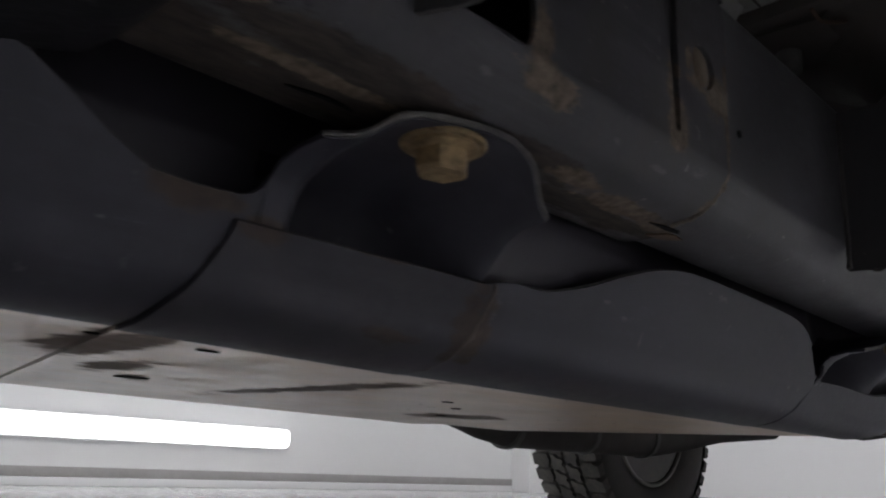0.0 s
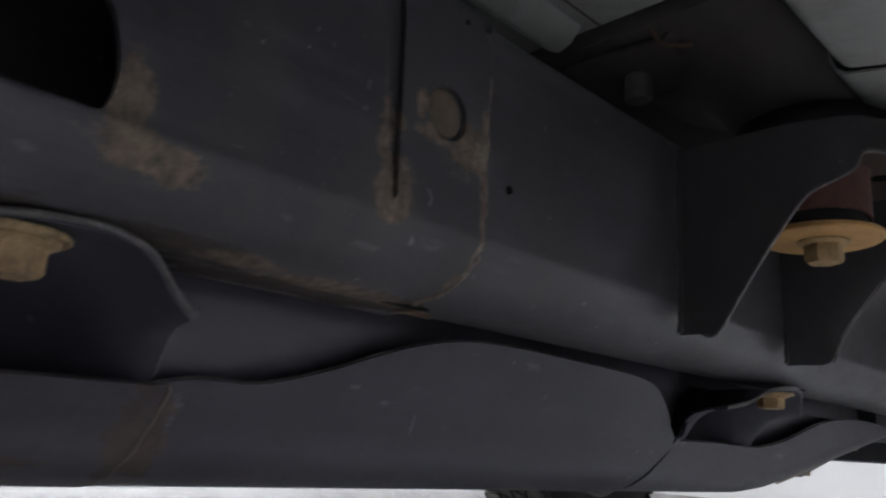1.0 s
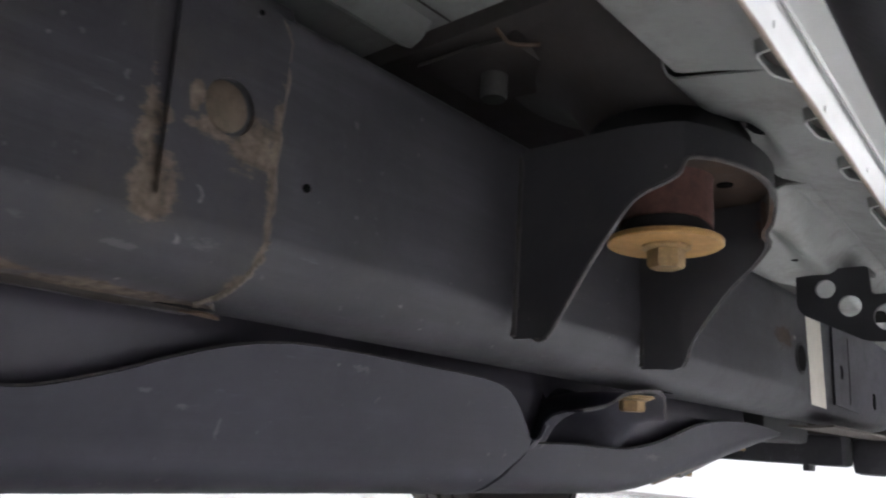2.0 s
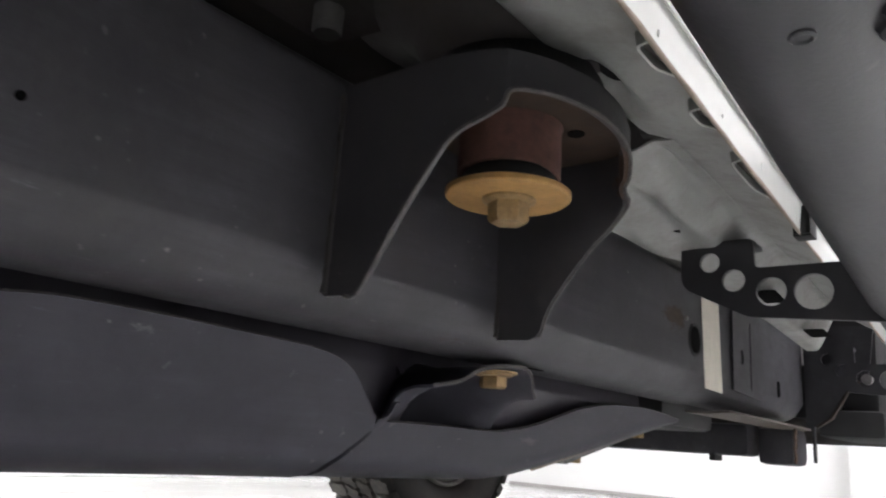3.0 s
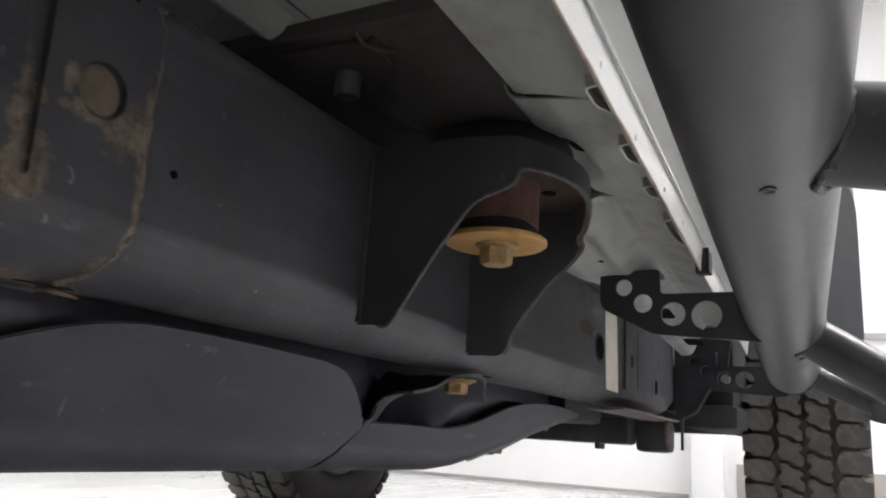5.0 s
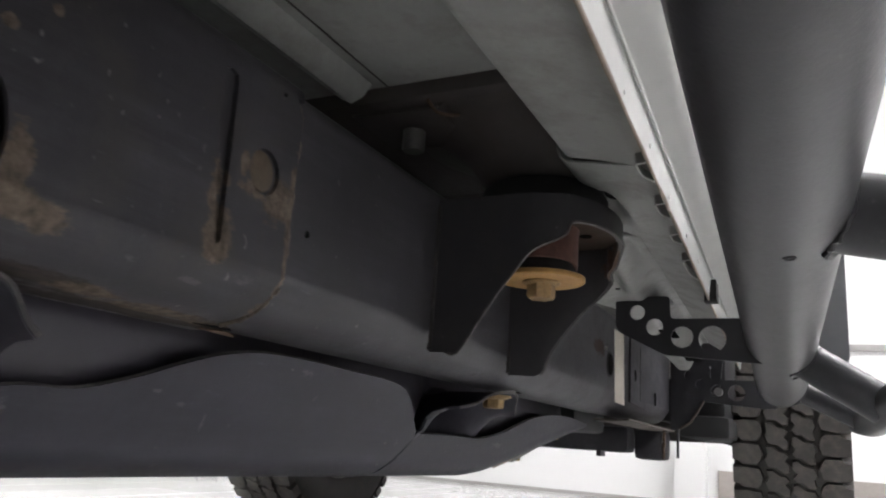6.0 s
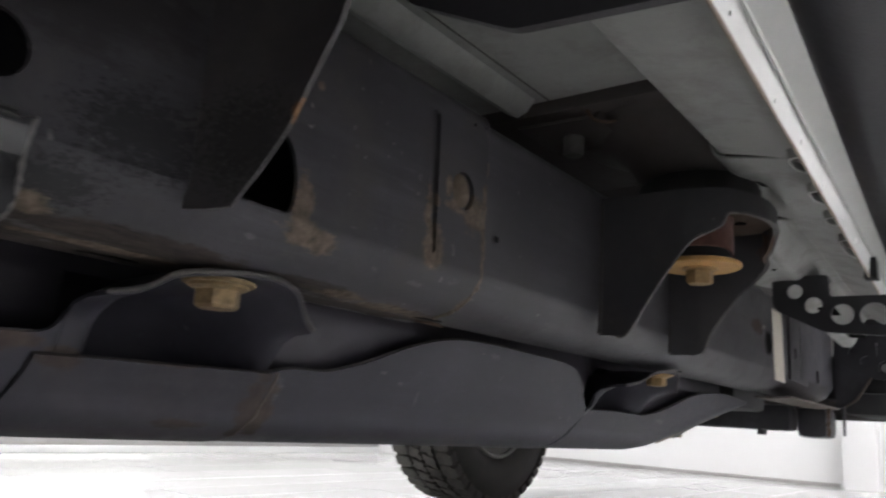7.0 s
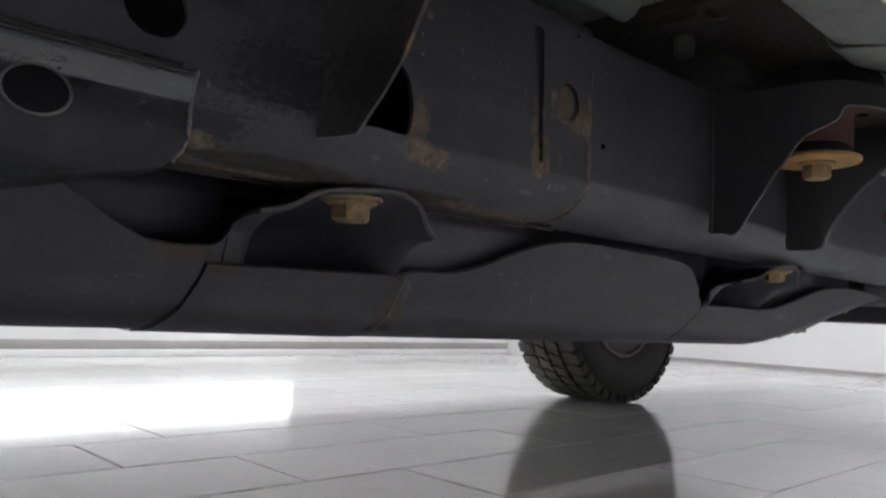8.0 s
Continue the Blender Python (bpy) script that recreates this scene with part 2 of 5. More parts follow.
M_UNDERSEAL = paint("dark body underseal", (0.048, 0.042, 0.040), 0.6, 0.3, 16.0, 150.0, 0.3, 300.0, dust=0.4, dust_colour=(0.066, 0.050, 0.041))
M_WHITE = paint("white body paint", (0.74, 0.75, 0.725), 0.11, 0.05, 10.0, 60.0, 0.06, 90.0)
M_SLIDER = paint("powder coat", (0.035, 0.035, 0.039), 0.40, 0.14, 20.0, 260.0, 0.16, 500.0, speck=0.25, dust=0.12, dust_colour=(0.12, 0.117, 0.115), spec=0.4)
M_SLIDER_BLACK = paint("black powder coat", (0.028, 0.027, 0.031), 0.42, 0.15, 20.0, 260.0, 0.4, 400.0)
M_TYRE = paint("tyre rubber", (0.078, 0.073, 0.068), 0.75, 0.3, 14.0, 90.0, 0.4, 260.0, dust=0.65, dust_colour=(0.17, 0.15, 0.13))
M_SIDEWALL = paint("tyre sidewall rubber", (0.040, 0.036, 0.034), 0.7, 0.3, 14.0, 90.0, 0.4, 260.0, dust=0.5, dust_colour=(0.085, 0.070, 0.060))
M_RIM = paint("dark wheel", (0.05, 0.045, 0.043), 0.5, 0.3, 20.0, 120.0, 0.2, 300.0, dust=0.5, dust_colour=(0.11, 0.085, 0.07))
M_RIM_LIP = paint("wheel lip", (0.24, 0.23, 0.22), 0.4, 0.2, 20.0, 120.0, 0.1, 300.0, metallic=0.5)
M_STICKER = paint("paper sticker", (0.62, 0.58, 0.50), 0.6, 0.12, 30.0, 200.0, 0.1, 300.0)
M_WALL = paint("white wall paint", (0.74, 0.74, 0.737), 0.55, 0.02, 1.5, 20.0, 0.08, 60.0)
M_WALL_GREY = paint("pale grey wall paint", (0.36, 0.36, 0.365), 0.6, 0.05, 1.5, 20.0, 0.08, 60.0)
M_BASE = paint("grey skirting", (0.33, 0.32, 0.31), 0.45, 0.15, 3.0, 40.0, 0.1, 80.0)
M_BASE_BROWN = paint("brown grey skirting", (0.30, 0.27, 0.25), 0.5, 0.15, 3.0, 40.0, 0.1, 80.0)
M_FLARE = paint("grey flare plastic", (0.15, 0.155, 0.165), 0.55, 0.08, 12.0, 150.0, 0.3, 350.0)
M_GROUT = paint("grout", (0.46, 0.45, 0.44), 0.8, 0.2, 6.0, 80.0, 0.3, 200.0)


def tile_material():
    m, nt, bs = mat_base("pale floor tile")
    geo = nt.nodes.new("ShaderNodeNewGeometry")
    oi = nt.nodes.new("ShaderNodeObjectInfo")
    co = geo.outputs["Position"]
    big = noise_tex(nt, co, 2.2, 6.0, 0.6)
    small = noise_tex(nt, co, 35.0, 8.0, 0.7)
    v = maths(nt, "ADD", maths(nt, "MULTIPLY", big, 0.5), maths(nt, "MULTIPLY", small, 0.3))
    v = maths(nt, "ADD", v, maths(nt, "MULTIPLY", oi.outputs["Random"], 0.2))
    col = ramp(nt, v, [(0.3, (0.55, 0.548, 0.54)), (0.7, (0.69, 0.688, 0.68))])
    # scattered floor stains
    dark_patch = maths(nt, "MULTIPLY", maths(nt, "SUBTRACT", noise_tex(nt, co, 9.0, 10.0, 0.75), 0.62), 7.0, True)
    col = mix(nt, maths(nt, "MULTIPLY", dark_patch, 0.45), col, (0.25, 0.24, 0.235))
    link(nt, col, bs.inputs["Base Color"])
    link(nt, maths(nt, "ADD", 0.06, maths(nt, "MULTIPLY", small, 0.12)), bs.inputs["Roughness"])
    b = node(nt, "ShaderNodeBump", Strength=0.06, Distance=0.002)
    link(nt, noise_tex(nt, co, 8.0, 3.0), b.inputs["Height"])
    link(nt, b.outputs["Normal"], bs.inputs["Normal"])
    return m


M_KNOCK = paint("rusted disc", (0.088, 0.066, 0.045), 0.75, 0.4, 60.0, 300.0, 0.5, 500.0, dust=0.5, dust_colour=(0.050, 0.038, 0.030))
M_STUD = paint("dulled steel stud", (0.098, 0.095, 0.092), 0.5, 0.3, 60.0, 300.0, 0.3, 600.0, metallic=0.3)
M_TORN = paint("torn rusty edge", (0.130, 0.088, 0.060), 0.75, 0.5, 90.0, 300.0, 0.5, 500.0)
M_SEAM = paint("dark seam and gap tone", (0.03, 0.029, 0.028), 0.7, 0.3, 40.0, 200.0, 0.3, 400.0)
M_LIPWORN = paint("worn dark edge", (0.050, 0.048, 0.048), 0.5, 0.4, 50.0, 260.0, 0.3, 400.0, dust=0.8, dust_colour=(0.145, 0.132, 0.120))
M_MOUNTTOP = paint("rust-stained steel", (0.036, 0.023, 0.016), 0.75, 0.5, 30.0, 160.0, 0.4, 400.0, dust=0.6, dust_colour=(0.066, 0.043, 0.029), scratch=0.3, spec=0.25)
M_BOLTOLD = paint("rusted zinc bolt", (0.26, 0.185, 0.098), 0.6, 0.5, 90.0, 400.0, 0.4, 700.0, dust=0.6, dust_colour=(0.10, 0.070, 0.050), metallic=0.25)
# near-black fill that paints the shade inside holes and gaps
M_HOLE_SHADE = paint("black hole shade", (0.004, 0.004, 0.004), 0.9, 0.1, spec=0.05)
# lighter, glossier copy of the bracket paint for its upper highlight
M_GLOSS = paint("lighter glossy highlight paint", (0.024, 0.0235, 0.026), 0.20, 0.2, 30.0, 200.0, 0.12, 300.0, spec=0.65, pits=[((0.012, 0.02, 0.366), (0.05, 0.045, 0.02)), ((0.012, 0.07, 0.3705), (0.05, 0.05, 0.004))])
M_WORN = paint("worn glossy chassis paint", (0.0125, 0.0122, 0.0145), 0.50, 0.35, 30.0, 220.0, 0.45, 240.0, dust=0.4, dust_colour=(0.026, 0.025, 0.027), spec=0.20, speck=0.5, pits=[((0.0, 0.02, 0.318), (0.05, 0.14, 0.014)), ((0.012, 0.03, 0.372), (0.03, 0.05, 0.006)), ((0.01, 0.045, 0.360), (0.03, 0.02, 0.010))])
M_WORN_DUSTY = paint("dusty chassis paint", (0.046, 0.043, 0.045), 0.5, 0.3, 22.0, 200.0, 0.35, 300.0, dust=0.6, dust_colour=(0.078, 0.070, 0.064), speck=0.5, pits=[((0.03, 0.17, 0.39), (0.08, 0.10, 0.07))],
                     rust=[((0.052, 0.187, 0.402), (0.010, 0.01, 0.010))])
# dark fill that paints the shade of shallow recesses
M_RECESS_SHADE = paint("painted recess shade", (0.007, 0.007, 0.008), 0.8, 0.3, 60.0, spec=0.1)
M_TANEDGE = paint("tan scraped edge", (0.20, 0.165, 0.13), 0.6, 0.4, 60.0, 300.0, 0.3, 400.0)
M_LIP = paint("dusty tan lip", (0.085, 0.072, 0.064), 0.6, 0.4, 40.0, 200.0, 0.3, 400.0)
M_RUSTBROWN = paint("brown rust", (0.085, 0.056, 0.038), 0.75, 0.45, 60.0, 260.0, 0.5, 500.0)
M_BEAD = paint("tan sealer bead", (0.30, 0.24, 0.19), 0.5, 0.3, 60.0, 200.0, 0.3, 400.0)
M_WELDTAN = paint("tan weld", (0.115, 0.094, 0.073), 0.7, 0.45, 80.0, 300.0, 0.5, 500.0, dust=0.4, dust_colour=(0.06, 0.055, 0.05))
M_WELDDARK = paint("dark weld", (0.030, 0.027, 0.027), 0.6, 0.4, 60.0, 300.0, 0.4, 500.0, dust=0.4, dust_colour=(0.075, 0.056, 0.045))
M_WELDJOINT = paint("dirty weld", (0.022, 0.018, 0.018), 0.7, 0.4, 60.0, 300.0, 0.4, 500.0, dust=0.5, dust_colour=(0.055, 0.042, 0.035))
M_WELD = paint("brown weld", (0.060, 0.045, 0.038), 0.6, 0.4, 60.0, 300.0, 0.4, 500.0)
M_TILE = tile_material()


def glow(name, colour, strength):
    m, _, bs = mat_base(name)
    bs.inputs["Base Color"].default_value = (0.9, 0.9, 0.9, 1)
    bs.inputs["Emission Color"].default_value = (*colour, 1)
    bs.inputs["Emission Strength"].default_value = strength
    return m


M_ADDED_LAMP = glow("lit diffuser", (1.0, 0.985, 1.0), 95.0)
M_BAR = glow("lit bar", (1.0, 1.0, 1.0), 11.0)


# ---------------------------------------------------------------- mesh helpers
def finish(name, bm, material, parent=None, smooth=35):
    me = bpy.data.meshes.new(name)
    bmesh.ops.recalc_face_normals(bm, faces=bm.faces)
    bm.to_mesh(me)
    bm.free()
    me.materials.append(material)
    if smooth:
        me.shade_smooth()
        me.set_sharp_from_angle(angle=radians(smooth))
    ob = new(name, me)
    ob.parent = parent
    return ob


def part(name, bm, material, parent, label="", smooth=35):
    ob = finish(name, bm, material, parent, smooth)
    if label:
        tagged(ob, label)
    return ob


def add_box(bm, lo, hi, bevel=0.0, m=None):
    c = [(a + b) / 2 for a, b in zip(lo, hi)]
    d = [max(1e-5, b - a) for a, b in zip(lo, hi)]
    t = Matrix.Translation(c) @ Matrix.Diagonal((*d, 1))
    if m is not None:
        t = m @ t
    r = bmesh.ops.create_cube(bm, size=1.0, matrix=t)
    if bevel:
        es = list({e for v in r["verts"] for e in v.link_edges})
        bmesh.ops.bevel(bm, geom=es, offset=bevel, segments=2, affect="EDGES", profile=0.6)


def box(lo, hi, bevel=0.0, m=None):
    bm = bmesh.new()
    add_box(bm, lo, hi, bevel, m)
    return bm


def lathe(bm, profile, centre, axis="z", segs=40):
    """Turns (radius, height) pairs round an axis; closes the ends."""
    rings = []
    for r, h in profile:
        ring = []
        for k in range(segs):
            a = 2 * math.pi * k / segs
            p = (r * math.cos(a), r * math.sin(a), h)
            if axis == "x":
                p = (p[2], p[0], p[1])
            elif axis == "y":
                p = (p[0], p[2], p[1])
            ring.append(bm.verts.new(Vector(p) + Vector(centre)))
        rings.append(ring)
    for a, b in zip(rings, rings[1:]):
        for k in range(segs):
            bm.faces.new((a[k], a[(k + 1) % segs], b[(k + 1) % segs], b[k]))
    if profile[0][0] > 0:
        bm.faces.new(rings[0][::-1])
    if profile[-1][0] > 0:
        bm.faces.new(rings[-1])


def tube(bm, pts, r, segs=32, cap=True):
    pts = [Vector(p) for p in pts]
    rings = []
    n0 = None
    for i, p in enumerate(pts):
        d = (pts[min(i + 1, len(pts) - 1)] - pts[max(i - 1, 0)]).normalized()
        if n0 is None:
            n0 = d.orthogonal().normalized()
        n0 = (n0 - d * n0.dot(d)).normalized()
        b = d.cross(n0)
        rr = r[i] if isinstance(r, (list, tuple)) else r
        rings.append([bm.verts.new(p + rr * (math.cos(2 * math.pi * k / segs) * n0 + math.sin(2 * math.pi * k / segs) * b)) for k in range(segs)])
    for a, b in zip(rings, rings[1:]):
        for k in range(segs):
            bm.faces.new((a[k], a[(k + 1) % segs], b[(k + 1) % segs], b[k]))
    if cap:
        bm.faces.new(rings[0][::-1])
        bm.faces.new(rings[-1])


def smooth_line(pts, n=6):
    """Catmull-Rom through points of any dimension."""
    pts = [Vector(p) for p in pts]
    out = []
    for i in range(len(pts) - 1):
        p0, p1, p2, p3 = pts[max(i - 1, 0)], pts[i], pts[i + 1], pts[min(i + 2, len(pts) - 1)]
        for k in range(n):
            t = k / n
            out.append(0.5 * ((2 * p1) + (p2 - p0) * t + (2 * p0 - 5 * p1 + 4 * p2 - p3) * t * t + (3 * p1 - p0 - 3 * p2 + p3) * t ** 3))
    out.append(pts[-1])
    return out


def grid_sheet(rows, thickness):
    """A bent sheet from rows of points, given thickness along its own normals."""
    bm = bmesh.new()
    vs = [[bm.verts.new(p) for p in row] for row in rows]
    for a, b in zip(vs, vs[1:]):
        for k in range(len(a) - 1):
            bm.faces.new((a[k], a[k + 1], b[k + 1], b[k]))
    bmesh.ops.recalc_face_normals(bm, faces=bm.faces)
    bmesh.ops.solidify(bm, geom=list(bm.faces), thickness=thickness)
    return bm


def plate(outer, holes, thickness, to3):
    """A flat plate with holes. to3(u, v, w): the place in space of a plate point, w along its thickness."""
    bm = bmesh.new()
    loops = []
    for loop in (outer, *holes):
        vs = [bm.verts.new((u, v, 0)) for u, v in loop]
        loops.append(vs)
        for a, b in zip(vs, vs[1:] + vs[:1]):
            bm.edges.new((a, b))
    bmesh.ops.triangle_fill(bm, use_beauty=True, edges=list(bm.edges), normal=(0, 0, 1))
    r = bmesh.ops.extrude_face_region(bm, geom=list(bm.faces))
    for g in r["geom"]:
        if isinstance(g, bmesh.types.BMVert):
            g.co.z = thickness
    for v in bm.verts:
        v.co = Vector(to3(*v.co))
    return bm


def circle(u, v, r, n=28, r2=None, turn=0.0):
    r2 = r2 or r
    return [(u + r * math.cos(2 * math.pi * k / n + turn), v + r2 * math.sin(2 * math.pi * k / n + turn)) for k in range(n)]


def pill(u, v0, v1, w, n=8):
    """An upright slot."""
    out = []
    for k in range(n + 1):
        a = math.pi * k / n
        out.append((u + w * math.cos(a), v1 - w + w * math.sin(a)))
    for k in range(n + 1):
        a = math.pi + math.pi * k / n
        out.append((u + w * math.cos(a), v0 + w + w * math.sin(a)))
    return out


def rounded(pts, r=0.006, n=4):
    """Rounds the corners of a polygon."""
    out = []
    for i, p in enumerate(pts):
        a, b, c = Vector(pts[i - 1]), Vector(p), Vector(pts[(i + 1) % len(pts)])
        ra = min(r, (a - b).length * 0.45, (c - b).length * 0.45)
        p0, p2 = b + (a - b).normalized() * ra, b + (c - b).normalized() * ra
        for k in range(n + 1):
            t = k / n
            q = p0 * (1 - t) ** 2 + b * 2 * t * (1 - t) + p2 * t * t
            out.append((q.x, q.y))
    return out


def extrude_profile(pts, y0, y1, closed=True, thickness=0.0, steps=1):
    """Profile of (x, z) points drawn out along y."""
    if closed:
        bm = bmesh.new()
        rings = [[bm.verts.new((x, y0 + (y1 - y0) * s / steps, z)) for x, z in pts] for s in range(steps + 1)]
        n = len(pts)
        for a, b in zip(rings, rings[1:]):
            for k in range(n):
                bm.faces.new((a[k], a[(k + 1) % n], b[(k + 1) % n], b[k]))
        bm.faces.new(rings[0][::-1])
        bm.faces.new(rings[-1])
        return bm
    rows = [[(x, y0 + (y1 - y0) * s / steps, z) for x, z in pts] for s in range(steps + 1)]
    return grid_sheet(rows, thickness)


def hex_bolt(bm, centre, r, h, flange=0.0, flange_h=0.003, washer=0.0, washer_h=0.003, turn=0.3):
    """Hangs down from centre: washer, flange, then a chamfered hexagon head."""
    z = centre[2]
    if washer:
        lathe(bm, [(washer * 0.97, z), (washer, z - 0.0006), (washer, z - washer_h + 0.0006), (washer * 0.97, z - washer_h)], (centre[0], centre[1], 0), segs=36)
        z -= washer_h
    if flange:
        lathe(bm, [(flange, z), (flange, z - flange_h * 0.5), (r * 1.02, z - flange_h)], (centre[0], centre[1], 0), segs=30)
        z -= flange_h * 0.9
    rings = []
    for rr, zz in ((r, z), (r, z - h * 0.82), (r * 0.86, z - h), (r * 0.55, z - h)):
        rings.append([bm.verts.new((centre[0] + rr * math.cos(turn + k * math.pi / 3), centre[1] + rr * math.sin(turn + k * math.pi / 3), zz)) for k in range(6)])
    for a, b in zip(rings, rings[1:]):
        for k in range(6):
            bm.faces.new((a[k], a[(k + 1) % 6], b[(k + 1) % 6], b[k]))
    bm.faces.new(rings[-1])
    bm.faces.new(rings[0][::-1])


def lerp_table(table, y):
    for (a, za), (b, zb) in zip(table, table[1:]):
        if y <= b:
            return za + (zb - za) * max(0.0, (y - a) / (b - a))
    return table[-1][1]


# ---------------------------------------------------------------- room
def build_room():
    (x0, y0), (x1, y1) = FLOOR_MIN, FLOOR_MAX
    t = 0.15
    slab = finish("floor", box((x0 - t, y0 - t, -0.12), (x1 + t, y1 + t, -0.0025)), M_GROUT, smooth=0)
    tagged(slab, "pale grey glossy tiled garage floor", "floor", kind="structure")
    for name, lo, hi in (("wall_west", (x0 - t, y0, 0.0), (x0, y1, CEILING)), ("wall_east", (x1, y0, 0.0), (x1 + t, y1, CEILING)),
                         ("wall_north", (x0 - t, y1, 0.0), (x1 + t, y1 + t, CEILING)), ("wall_south", (x0 - t, y0 - t, 0.0), (x1 + t, y0, CEILING))):
        # the east wall is unseen; its grey is chosen to dim the rail
        east = name == "wall_east"
        tagged(finish(name, box(lo, hi), M_WALL_GREY if east else M_WALL, smooth=0), "unseen grey closing wall toned for less bounce light" if east else "plain white painted garage wall", "wall", kind="structure")
    tagged(finish("ceiling", box((x0 - t, y0 - t, CEILING), (x1 + t, y1 + t, CEILING + 0.1)), M_WALL, smooth=0), "white ceiling above the vehicle", "ceiling", kind="structure")
    tagged(finish("trim", box((x0 + 0.0005, y0, 0.0), (x0 + 0.018, 4.05, 0.035), 0.004), M_WALL), "white upstand under the grey skirting", "upstand", kind="structure")
    tagged(finish("baseboard", box((x0 + 0.0005, y0, 0.0355), (x0 + 0.016, 4.05, 0.077), 0.003), M_BASE), "grey skirting along the white wall", "skirting", kind="structure")
    tagged(finish("baseboard", box((x0 + 0.45, y1 - 0.014, 0.0), (-0.62, y1 - 0.0005, 0.022), 0.003), M_BASE), "low grey skirting strip on the white wall", "skirting", kind="structure")
    tagged(finish("baseboard", box((-0.34, y1 - 0.02, 0.0), (x1 - 0.001, y1 - 0.0005, 0.22), 0.003), M_BASE_BROWN), "brown-grey skirting under the white wall", "skirting", kind="structure")
    tagged(finish("corner_post", box((x0 + 0.0005, 4.052, 0.0), (x0 + 0.16, 4.24, CEILING - 0.002), 0.006), M_WALL), "white square post against the wall", "post", kind="structure")
    tagged(finish("post", box((-0.58, y1 - 0.14, 0.0), (-0.40, y1 - 0.001, CEILING - 0.002), 0.006), M_WALL), "white square post on the far wall", "post", kind="structure")
    tagged(finish("trim", box((-0.36, y1 - 0.03, 0.96), (x1 - 0.001, y1 - 0.0005, 1.0), 0.004), M_BASE), "thin grey rail along the white wall", "trim", kind="structure")


def build_lamps():
    # none of these five lights is seen; they are added to light the underside
    for x, y in ((1.5, 2.4), (3.6, 1.4), (3.6, 3.2), (-1.9, 1.8), (-0.5, -4.6)):
        root = finish("added_ceiling_light", box((x - 0.17, y - 0.67, CEILING - 0.05), (x + 0.17, y + 0.67, CEILING - 0.001), 0.006), M_WALL)
        tagged(root, "unseen ceiling light added to light the vehicle", "ceiling light", group="ceiling lights")
        part("diffuser", box((x - 0.15, y - 0.65, CEILING - 0.056), (x + 0.15, y + 0.65, CEILING - 0.0505), 0.002), M_ADDED_LAMP, root, "glowing panel of an added light")
    root = finish("wall_light", box((FLOOR_MIN[0] + 0.0005, -2.2, 0.190), (FLOOR_MIN[0] + 0.03, 2.285, 0.294), 0.006), M_WALL)
    tagged(root, "long low bright light bar on the white wall", "wall light")
    out = rounded([(-2.17, 0.197), (2.272, 0.197), (2.272, 0.287), (-2.17, 0.287)], 0.044, 7)
    part("diffuser", plate(out, [], 0.012, lambda u, v, w: (FLOOR_MIN[0] + 0.0305 + w, u, v)), M_BAR, root, "glowing white light strip")


build_room()
build_lamps()

# ---------------------------------------------------------------- vehicle
car = new("off_road_vehicle")
tagged(car, "white body-on-frame off-road vehicle with dark chassis, parked on tiles", "off-road vehicle")

RAIL_BOT, RAIL_TOP, RAIL_W = 0.343, 0.487, 0.078


LOWER = [(-0.046, 0.0), (-0.036, 0.0004), (-0.027, 0.0018), (-0.020, 0.0048), (-0.0136, 0.0092), (-0.0110, 0.0122), (-0.0017, 0.0255), (-0.0010, 0.0268), (-0.0005, 0.0281), (-0.0001, 0.0296), (0.0, 0.0310)]


def rail_profile(grow=0.0, rt=0.012):
    """Closed box section, outer face at x = grow, with a slanting lower outer corner; 7 points at each other corner."""
    x1, x0, z0, z1 = grow, -RAIL_W - grow, RAIL_BOT - grow, RAIL_TOP + grow
    out = [(x1 + x, z0 + z) for x, z in LOWER]
    for cx, cz, r, a0 in ((x1 - rt, z1 - rt, rt, 0), (x0 + rt, z1 - rt, rt, 90), (x0 + 0.02, z0 + 0.02, 0.02, 180)):
        for k in range(7):
            a = radians(a0 + 90 * k / 6)
            out.append((cx + r * math.cos(a), cz + r * math.sin(a)))
    return out


